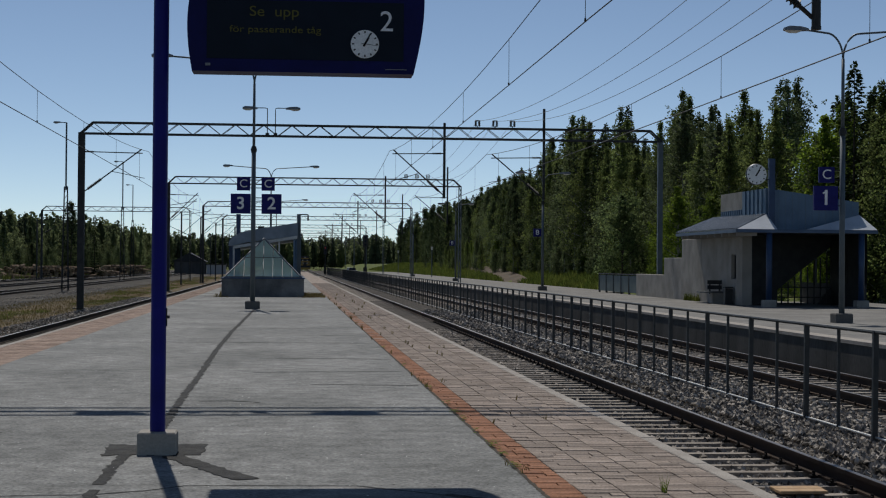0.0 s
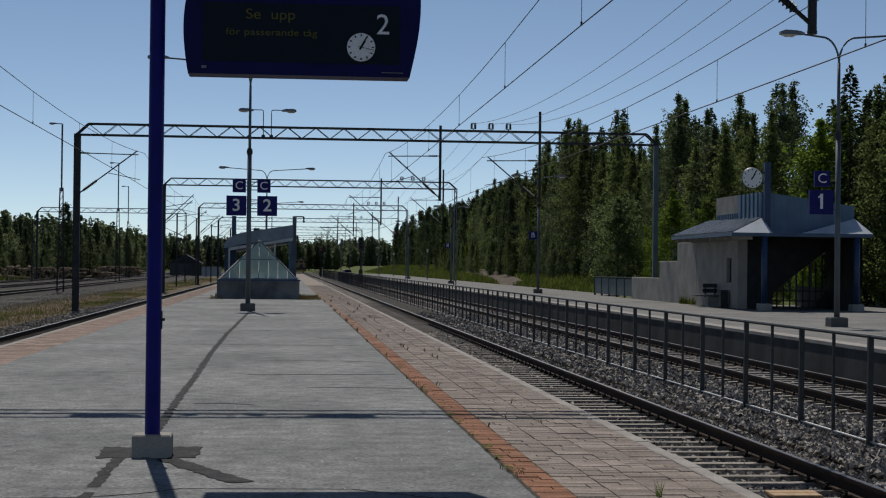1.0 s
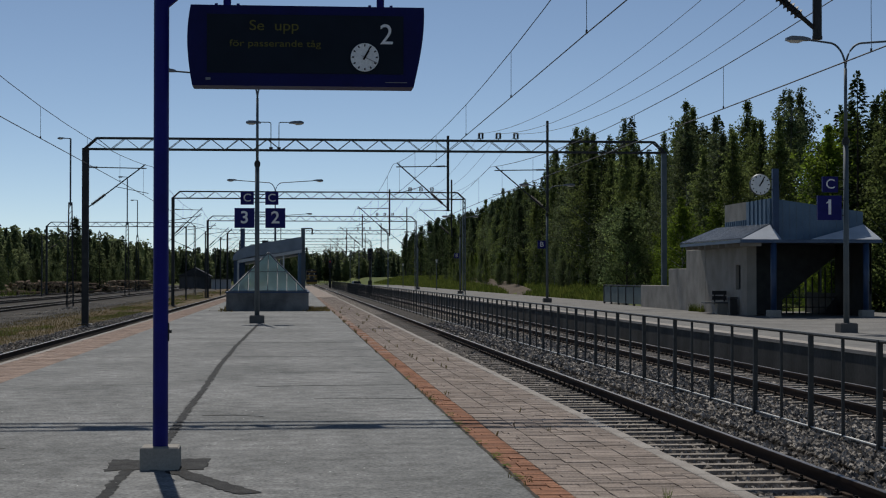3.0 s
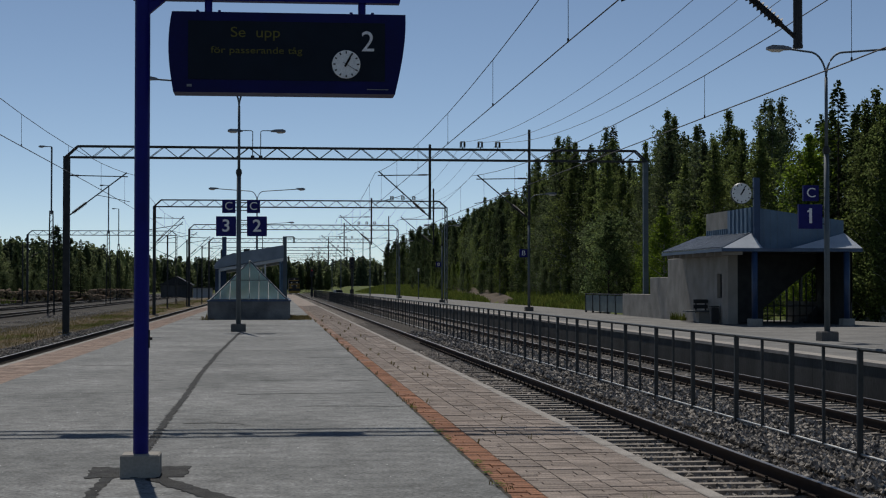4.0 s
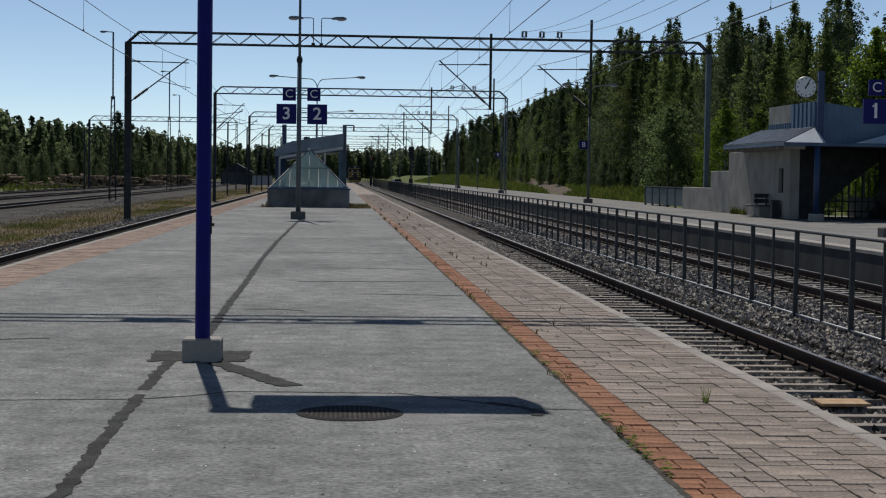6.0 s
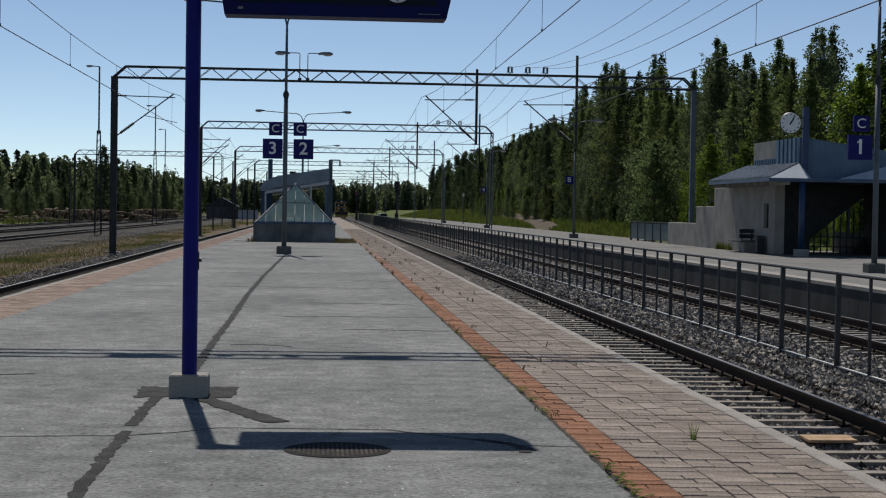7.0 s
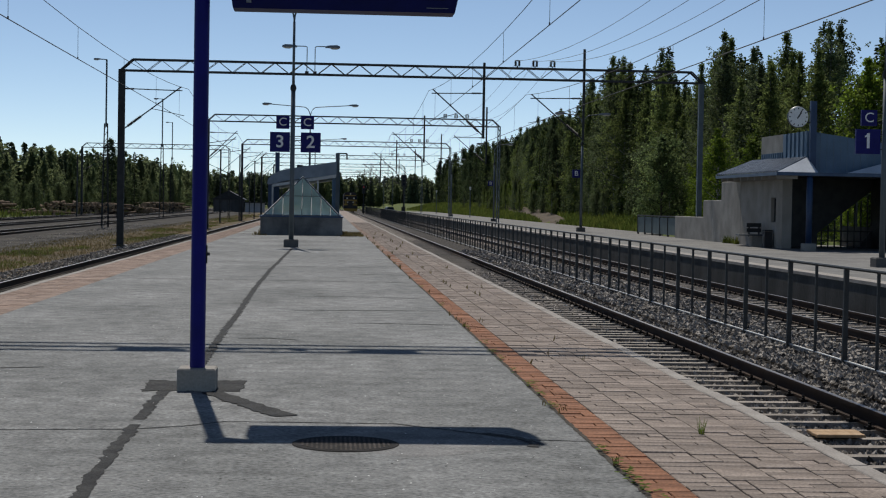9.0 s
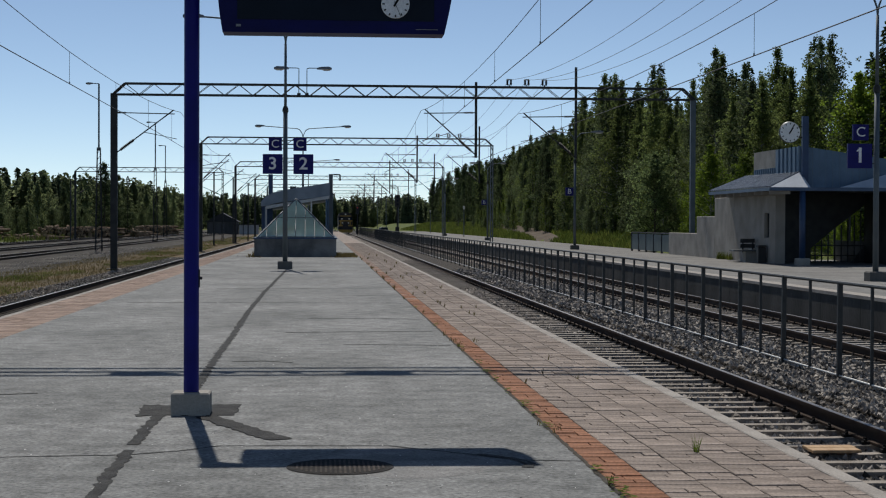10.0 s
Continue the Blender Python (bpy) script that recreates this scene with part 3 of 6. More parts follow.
def build_stones():
    """Loose ballast stones where the camera looks nearest."""
    shapes = []
    for k in range(8):
        r = random.Random(k)
        vs = [Vector(v) * r.uniform(0.7, 1.25) for v in ((1, 0, 0), (-1, 0, 0), (0, 1, 0), (0, -1, 0), (0, 0, 1), (0, 0, -1))]
        rot = Euler([r.uniform(0, 6) for _ in range(3)]).to_matrix()
        shapes.append([rot @ Vector((v.x, v.y, v.z * 0.75)) for v in vs])
    fs = [(0, 2, 4), (2, 1, 4), (1, 3, 4), (3, 0, 4), (2, 0, 5), (1, 2, 5), (3, 1, 5), (0, 3, 5)]
    g = Geo()

    def scatter(n, x0, x1, y0, y1, zf, rail_cx=None, s0=0.026, s1=0.056):
        for _ in range(n):
            u = rng.random()
            y = y0 * (y1 / y0) ** u
            x = rng.uniform(x0, x1)
            if rail_cx is not None:
                ph = ((y - 11.0) / 0.61) % 1
                if abs(x - rail_cx) < 1.3 and (ph < 0.2 or ph > 0.8):
                    continue
                if min(abs(x - rail_cx - 0.798), abs(x - rail_cx + 0.798)) < 0.09:
                    continue
            s = rng.uniform(s0, s1) * (1 + max(0, y - 30) * 0.012)
            z = zf(x, y) + rng.uniform(-0.3, 0.4) * s
            sh = rng.choice(shapes)
            g.add([(x + p.x * s, y + p.y * s, z + p.z * s) for p in sh], fs)
    scatter(34000, 6.0, 8.9, 17, 80, lambda x, y: -0.745 if x < 6.6 else -0.7 + 0.03 * math.sin(x * 5))
    scatter(30000, 3.4, 6.4, 12.5, 60, lambda x, y: -0.788 if abs(x - TRACK_2) < 1.3 else -0.765, TRACK_2)
    scatter(13000, 8.6, 11.9, 26, 90, lambda x, y: -0.788 if abs(x - TRACK_1) < 1.3 else -0.765, TRACK_1)
    scatter(8000, -9.9, -8.1, 36, 110, lambda x, y: -0.75, None, 0.016, 0.032)
    scatter(5000, -17.5, -14.2, 45, 160, lambda x, y: -0.79, None, 0.01, 0.022)
    tagged(solid("ballast_stones", g, STONE, "loose grey crushed ballast stones beside rails", "ballast"), kind="stuff")


def build_fence():
    f = thing("track_fence", "grey steel post-and-rail fence between tracks", "fence")
    thick, thin = Geo(), Geo()
    thick.box(-0.035, 0.035, -0.03, 0.03, -0.85, 0.76)
    thin.box(-0.02, 0.02, -0.017, 0.02, -0.63, 0.74)
    thick, thin = thick.mesh("post", FENCE), thin.mesh("baluster", FENCE)
    y = 12.15
    i = 0
    while y < 330:
        k = part("post", thick, None, f)
        k.matrix_basis = pose(7.6 + rng.uniform(-0.01, 0.01), y, 0, 0, rng.uniform(-0.4, 0.4), 0)
        if y < 230:
            k = part("baluster", thin, None, f)
            k.matrix_basis = pose(7.6, y + 1.45, 0)
        y += 2.9
        i += 1
    g = Geo()
    g.tube([(7.6, 10, 0.745), (7.6, 330, 0.745)], 0.028, 8)
    part("top_rail", g, FENCE, f)
    g = Geo()
    g.tube([(7.6, 10, -0.62), (7.6, 330, -0.62)], 0.016, 8)
    part("bottom_rail", g, BRIGHTRAIL, f, "bright galvanised bottom rail")


# ---- railway line equipment ----
def insulator(g, a, b, r=0.06, mi=0):
    radii = [r * 0.45]
    for _ in range(10):
        radii += [r * 0.5, r, r * 0.6]
    g.lathe(a, b, radii + [r * 0.45], 10, mi)


def cantilever(parent, x_sup, x_wire, low=4.95, high=7.05):
    s = 1 if x_wire > x_sup else -1
    g = Geo()
    g.tube([(x_sup, 0, high), (x_wire - s * 0.1, 0, high - 0.05)], 0.028, 6)
    insulator(g, (x_sup + s * 0.15, 0, high), (x_sup + s * 0.6, 0, high - 0.01))
    g.tube([(x_sup, 0, low), (x_wire - s * 0.15, 0, high + 0.15)], 0.034, 6)
    d = Vector((x_wire - s * 0.15 - x_sup, 0, high + 0.15 - low))
    insulator(g, Vector((x_sup, 0, low)) + d * 0.1, Vector((x_sup, 0, low)) + d * 0.33, 0.09)
    g.tube([(x_sup + d.x * 0.5, 0, low + d.z * 0.5), (x_wire - s * 1.2, 0, low + 1.05), (x_wire, 0, 5.75)], 0.018, 6)
    part("cantilever", g, STEEL, parent, "dark steel cantilever arm with ribbed insulator")


def build_portal(y, yard=False):
    x0, x1 = (-10.3 if y < 130 else -9.7), (18.96 if y < 130 else 13.95)
    if yard:
        x0, x1 = -31.0, -12.5
    p = thing("catenary_portal", "dark steel lattice portal over the tracks", "catenary portal", (0, y, 0), group="portals over the tracks")
    for x, foot in ((x0, -0.85), (x1, -0.85 if yard else -0.1)):
        g = Geo()
        w = 0.13 if x == x0 and y < 130 else 0.09
        if x == x0 or y < 130:
            g.box(x - w - 0.02, x + w + 0.02, -0.13, 0.13, foot, 8.0)
        for sx in (-1, 1):
            g.box(x + sx * w - 0.035, x + sx * w + 0.035, -0.12, 0.12, foot, 8.0)
        z, k = foot + 0.4, 0
        while z < 7.6:
            a, b = (x - w, x + w) if k % 2 else (x + w, x - w)
            g.tube([(a, -0.09, z), (b, -0.09, z + 0.45)], 0.02, 4)
            g.tube([(a, 0.09, z), (b, 0.09, z + 0.45)], 0.02, 4)
            z += 0.45
            k += 1
        g.box(x - 0.35, x + 0.35, -0.35, 0.35, foot - 0.4, foot + 0.12)
        part("leg", g, STEEL if x < 0 else MAST, p)
    zb, zt = 7.95, 8.5
    for nm, z, xa, xb in (("bottom_chord", zb, x0, x1), ("top_chord", zt, x0 + 0.55, x1 - 0.55)):
        g = Geo()
        for yy in (-0.22, 0.22):
            g.box(xa, xb, yy - 0.035, yy + 0.035, z - 0.042, z + 0.042)
        if nm == "top_chord":
            for yy in (-0.22, 0.22):
                g.tube([(x0 - 0.05, yy, zb), (xa, yy, z)], 0.045, 4)
                g.tube([(x1 + 0.05, yy, zb), (xb, yy, z)], 0.045, 4)
        part(nm, g, STEEL, p)
    g = Geo()
    n = int((x1 - x0) / 0.72)
    for i in range(n):
        xa, xb = x0 + 0.55 + (x1 - x0 - 1.1) * i / n, x0 + 0.55 + (x1 - x0 - 1.1) * (i + 1) / n
        za, zc = (zb, zt) if i % 2 else (zt, zb)
        for yy in (-0.22, 0.22):
            g.tube([(xa, yy, za), (xb, yy, zc)], 0.016, 4, caps=False)
        if i % 3 == 0:
            g.tube([(xa, -0.22, za), (xa, 0.22, za)], 0.016, 4)
    part("lattice", g, STEEL, p)
    if yard:
        cantilever(p, x0, x0 + 4)
        cantilever(p, x1, x1 - 5)
        return p
    hang, low = (7.74, 5.12) if y < 60 else (7.82, 4.95)
    for x, top in ((hang, 8.75), (12.92, 9.55)):
        if x < x1:
            g = Geo()
            g.tube([(x, 0, low), (x, 0, top)], 0.068, 10)
            g.tube([(x, 0, low - 0.03), (x, 0, low + 0.02)], 0.075, 10)
            part("drop_post", g, STEEL, p)
    cantilever(p, hang, TRACK_2, low + 0.1, 7.2)
    cantilever(p, 12.92, WIRE_1)
    cantilever(p, x0, TRACK_3)
    for x in (9.5, 10.4, 11.3):
        g = Geo()
        g.tube([(x, 0, zt), (x, 0, zt + 0.14)], 0.03, 6)
        for q in (-0.09, 0.09):
            insulator(g, (x + q, 0, zt + 0.1), (x + q, 0, zt + 0.4), 0.075)
        g.tube([(x - 0.12, 0, zt + 0.4), (x + 0.12, 0, zt + 0.4)], 0.025, 6)
        part("insulator", g, BLACK, p, "black ribbed post insulator")
    lz = 8.25 if y < 60 else 9.3
    for x, s in () if y > 100 else ((-1.12, -1), (-0.72, 1)) if y > 60 else ((-1.7, -1), (-1.0, 1)):
        g = Geo()
        g.tube([(x, -0.25, zb - 0.05), (x, -0.25, lz - 0.1), (x, -0.25, lz), (x + s * 0.1, -0.25, lz + 0.04), (x + s * 0.7, -0.25, lz + 0.04)], 0.024, 6)
        lamp = part("lamp_bracket", g, STEEL, p)
        # head drawn extra wide to thicken its shadow on the platform
        lamp_head(lamp, x + s * 0.5, -0.25, lz, s, 1.03, 1.5)
        # box added at the bracket clamp to cast a blob of shadow
        g = Geo()
        g.box(x - 0.09, x + 0.09, -0.32, -0.22, zb - 0.06, zb + 0.14)
        part("clamp_shadow_box", g, STEEL, p, "dark box at the lamp clamp, added for its shadow")
    return p


def lamp_head(parent, x, y, z, s, scale=1.0, wide=1.0):
    g = Geo()
    L, k = 0.72 * scale, scale
    secs = [(0.0, 0.05, 0.05), (0.15, 0.09, 0.08), (0.35, 0.14, 0.1), (0.8, 0.15, 0.11), (1.0, 0.1, 0.06)]
    vs, fs = [], []
    for t, w, h in secs:
        xx = x + s * L * t
        w *= wide
        vs += [(xx, y - w * k, z - 0.02 * k), (xx, y - w * k * 0.7, z + h * k), (xx, y + w * k * 0.7, z + h * k), (xx, y + w * k, z - 0.02 * k)]
    for i in range(len(secs) - 1):
        for q in range(4):
            fs.append((i * 4 + q, i * 4 + (q + 1) % 4, i * 4 + 4 + (q + 1) % 4, i * 4 + 4 + q))
    fs += [(0, 1, 2, 3), (19, 18, 17, 16)]
    g.add(vs, fs)
    part("lamp_head", g, LAMPGREY, parent, "grey street-lamp head")
    g = Geo()
    vs = []
    for t, w, h in ((0.32, 0.1, 0.02), (0.5, 0.11, 0.075), (0.8, 0.11, 0.07), (0.97, 0.08, 0.02)):
        xx = x + s * L * t
        vs += [(xx, y - w * k, z - 0.022 * k), (xx, y, z - h * k - 0.02), (xx, y + w * k, z - 0.022 * k)]
    fs = [(0, 1, 2), (11, 10, 9)]
    for i in range(3):
        for q in range(3):
            fs.append((i * 3 + q, i * 3 + (q + 1) % 3, i * 3 + 3 + (q + 1) % 3, i * 3 + 3 + q))
    g.add(vs, fs)
    part("lamp_bowl", g, LAMPGLASS, parent)


def span(y):
    """How far along its span between two portals a wire is, 0 to 1."""
    ends = [-36.2] + PORTALS + [470.0]
    for a, b in zip(ends, ends[1:]):
        if y <= b:
            return (y - a) / (b - a)
    return 0.0


def wire(g, pts, r=0.011):
    g.tube(pts, r, 4, caps=False)


def build_catenary(cx, label, amp, low, high, rise=0.0):
    c = thing("overhead_line", label, "overhead wire")
    ys = [-36.5 + 5 * i for i in range(0, 100)]
    def sag(y):
        u = span(y)
        return high + 0.78 * (2 * u - 1) ** 2 + lift(y)

    def lift(y):
        return rise * min(1.0, max(0.0, (83.5 - y) / 55))

    def stag(y):
        return cx + amp * math.sin((y - 23.5) / 60 * math.pi + math.pi / 2)
    g = Geo()
    wire(g, [(stag(y), y, low + lift(y)) for y in ys], 0.014)
    part("contact_wire", g, STEEL, c)
    g = Geo()
    wire(g, [(stag(y), y, sag(y)) for y in ys], 0.012)
    part("messenger_wire", g, STEEL, c)
    for y in [23.5 + 10 * i + 5 for i in range(-2, 26)]:
        g = Geo()
        g.tube([(stag(y), y, low + lift(y)), (stag(y), y, sag(y))], 0.006, 4)
        g.tube([(stag(y), y, low + lift(y) - 0.01), (stag(y), y, low + lift(y) + 0.06)], 0.02, 5)
        part("dropper", g, STEEL, c)


def build_feeders():
    for x, z in ((9.5, 7.72), (10.4, 7.58), (11.3, 7.5)):
        g = Geo()
        pts = []
        for i in range(0, 160):
            y = -36.5 + 3 * i
            u = span(y)
            pts.append((x, y, 8.88 - (8.88 - z) * (1 - (2 * u - 1) ** 2)))
        wire(g, pts, 0.0095)
        solid("feeder_wire", g, GALV, "thin grey feeder wire slung between portals", "overhead wire", group="feeder wires")


def platform_sign(parent, x, y, z, size, body, depth=0.05):
    g = Geo()
    g.box(x - size / 2, x + size / 2, y - depth, y + depth, z - size / 2, z + size / 2)
    s = part("sign_box", g, SIGNBLUE, parent, "dark blue square sign with pale character " + body)
    letters(body, size * 0.86, WHITE, s, x, y - depth - 0.004, z, 1.05, bold=0.0 if body in "CB" else 0.014)
    if body == "1":
        f = Geo()
        f.prism([(x - 0.14 * size, z + 0.17 * size), (x - 0.02 * size, z + 0.21 * size), (x + 0.02 * size, z + 0.3 * size), (x - 0.02 * size, z + 0.3 * size), (x - 0.14 * size, z + 0.23 * size)], y - depth - 0.005, y - depth - 0.001)
        part("numeral_flag", f, WHITE, s)


def build_mast(at, reach_l, reach_r, top, base, signs, label):
    m = thing("street_lamp", label, "street lamp", at, group="platform lamp masts")
    g = Geo()
    g.box(-base / 2, base / 2, -base / 2, base / 2, -0.02, 0.27, bev=0.03)
    part("footing", g, CONCRETE_D, m, "dark concrete footing block")
    g = Geo()
    g.tube([(0, 0, 0.25), (0, 0, 5.4)], 0.085, 12, r1=0.075)
    g.tube([(0, 0, 5.38), (0, 0, top - 0.9)], 0.052, 10, r1=0.045)
    part("pole", g, MAST, m, smooth=True)
    g = Geo()
    for k in range(6):
        g.tube([(0, 0, 5.3 + 0.045 * k), (0, 0, 5.345 + 0.045 * k)], 0.06 + 0.05 * math.sin(math.pi * (k + 0.2) / 6), 10)
    part("joint_collar", g, STEEL, m)
    for s, reach in ((-1, reach_l), (1, reach_r)):
        g = Geo()
        pts = []
        for k in range(9):
            a = k / 8 * math.pi / 2
            pts.append((s * 0.5 * (1 - math.cos(a)), 0, top - 0.92 + 0.75 * math.sin(a)))
        pts.append((s * reach, 0, top - 0.17 + 0.02 + 0.05 * reach))
        g.tube(pts, 0.03, 8)
        arm = part("arm", g, MAST, m, smooth=True)
        lamp_head(arm, s * (reach - 0.08), 0, top - 0.16 + 0.05 * reach, s, 1.0)
    for x, z, size, body in signs:
        platform_sign(m, x, -0.02, z, size, body)
        g = Geo()
        for dz in (-0.3 * size, 0.3 * size):
            g.tube([(0, 0, z + dz), (x, 0, z + dz)], 0.018, 6)
        part("sign_bracket", g, STEEL, m)
    return m


# ---- things on the platforms ----
def clock_face(parent, x, y, z, r, hour=32, minute=32, second=None):
    g = Geo()
    g.tube([(x, y, z), (x, y + 0.02, z)], r, 32)
    d = part("clock_face", g, DIAL, parent, "white clock face with black marks")
    for k in range(12):
        g = Geo()
        a = k * math.pi / 6
        r0, w = (r * 0.76, r * 0.05)
        c, s = math.cos(a), math.sin(a)
        q = [(r0, -w), (r * 0.92, -w), (r * 0.92, w), (r0, w)]
        g.add([(x + u * s + v * c, y - 0.004, z + u * c - v * s) for u, v in q], [(0, 1, 2, 3)])
        part("hour_mark", g, BLACK, d)
    for ang, ln, w in ((hour, 0.55, 0.07), (minute, 0.85, 0.05), (second, 0.9, 0.018)):
        if ang is None:
            continue
        g = Geo()
        a = radians(ang)
        c, s = math.cos(a), math.sin(a)
        q = [(-0.2 * r, -w * r), (ln * r, -w * r), (ln * r, w * r), (-0.2 * r, w * r)]
        g.add([(x + u * s + v * c, y - 0.007, z + u * c - v * s) for u, v in q], [(0, 1, 2, 3)])
        part("pointer", g, BLACK, d)
    return d


def build_info_display():
    t = thing("information_display", "dark blue platform display hung from a blue post", "display sign", (-1.06, 13.83, 0))
    g = Geo()
    g.box(-0.155, 0.16, -0.15, 0.15, -0.02, 0.185, bev=0.012)
    part("footing", g, CONCRETE, t, "square grey concrete footing")
    g = Geo()
    g.tube([(0, 0, 0.18), (0, 0, 4.08)], 0.063, 24)
    part("post", g, BLUE, t, "ultramarine painted round steel post", smooth=False)
    g = Geo()
    g.prism([(-0.08, 3.93), (2.13, 3.93), (2.16, 4.08), (-0.08, 4.08)], -0.05, 0.05)
    g.prism([(0.04, 3.8), (0.19, 3.93), (0.04, 3.93)], -0.03, 0.03)
    part("top_beam", g, BLUE, t)
    for x in (0.54, 1.815):
        g = Geo()
        g.tube([(x, 0, 3.82), (x, 0, 3.94)], 0.032, 12)
        g.box(x - 0.11, x + 0.11, -0.05, 0.05, 3.815, 3.83)
        for s in (-1, 1):
            g.tube([(x + s * 0.09, 0, 3.82), (x + s * 0.09, 0, 3.855)], 0.014, 6)
        part("hanger", g, BLUE, t)
    # case with bowed ends
    out = []
    for k in range(11):
        u = k / 10
        out.append((0.26 - 0.062 * math.sin(math.pi * 0.62 * u) - 0.0 * u + 0.045 * u * u, 3.155 + 0.665 * u))
    for k in range(11):
        u = 1 - k / 10
        out.append((2.085 + 0.088 * math.sin(u * math.pi * 0.55), 3.155 + 0.665 * u))
    g = Geo()
    g.prism(out, -0.14, 0.14)
    case = part("case", g, CASEBLUE, t, "deep blue display case with bowed ends")
    g = Geo()
    g.box(0.38, 2.0, -0.146, -0.139, 3.26, 3.745)
    part("screen", g, SCREEN, case, "dark display panel")
    g = Geo()
    g.box(0.37, 0.41, -0.147, -0.1395, 3.2, 3.22)
    g.box(1.85, 2.03, -0.147, -0.1395, 3.19, 3.195)
    part("maker_mark", g, LAMPGREY, case)
    letters("Se  upp", 0.12, LED, case, 0.93, -0.15, 3.65, 1.15)
    letters("för passerande tåg", 0.078, LED, case, 0.94, -0.15, 3.503, 1.3)
    letters("2", 0.24, WHITE, case, 1.858, -0.15, 3.582, 1.0)
    d = clock_face(t, 1.678, -0.168, 3.397, 0.117, 30, 28)
    g = Geo()
    g.add([(-0.002, 0, -0.03), (0.002, 0, -0.03), (0.002, 0, 0.112), (-0.002, 0, 0.112)], [(0, 1, 2, 3)])
    second = part("second_pointer", g, BLACK, d, "thin black second pointer")
    # small button plate with bolt on the post
    g = Geo()
    g.box(0.05, 0.07, -0.02, 0.02, 1.05, 1.2)
    g.tube([(0.07, 0, 1.13), (0.09, 0, 1.13)], 0.015, 8)
    part("fitting", g, STEEL, t)
    return second


def build_manhole():
    m = thing("drain_cover", "round rusty cast-iron drain grate sunk in asphalt", "drain cover", (0.14, 10.76, 0.0))
    g = Geo()
    n = 40
    ring = [(r * math.cos(2 * math.pi * k / n), r * math.sin(2 * math.pi * k / n), z) for r, z in ((0.35, 0.003), (0.345, 0.006), (0.3, 0.006), (0.295, 0.004)) for k in range(n)]
    g.add(ring, [(i * n + k, i * n + (k + 1) % n, (i + 1) * n + (k + 1) % n, (i + 1) * n + k) for i in range(3) for k in range(n)])
    part("rim", g, IRON, m, "dark iron rim")
    g = Geo()
    g.tube([(0, 0, 0.001), (0, 0, 0.0045)], 0.298, 36)
    part("drain_well", g, IRON, m)
    for k in range(-9, 10):
        g = Geo()
        h = math.sqrt(max(0, 0.296 ** 2 - (k * 0.031) ** 2))
        g.box(k * 0.031 - 0.007, k * 0.031 + 0.007, -h, h, 0.0045, 0.0075)
        part("grate_bar", g, LID, m)


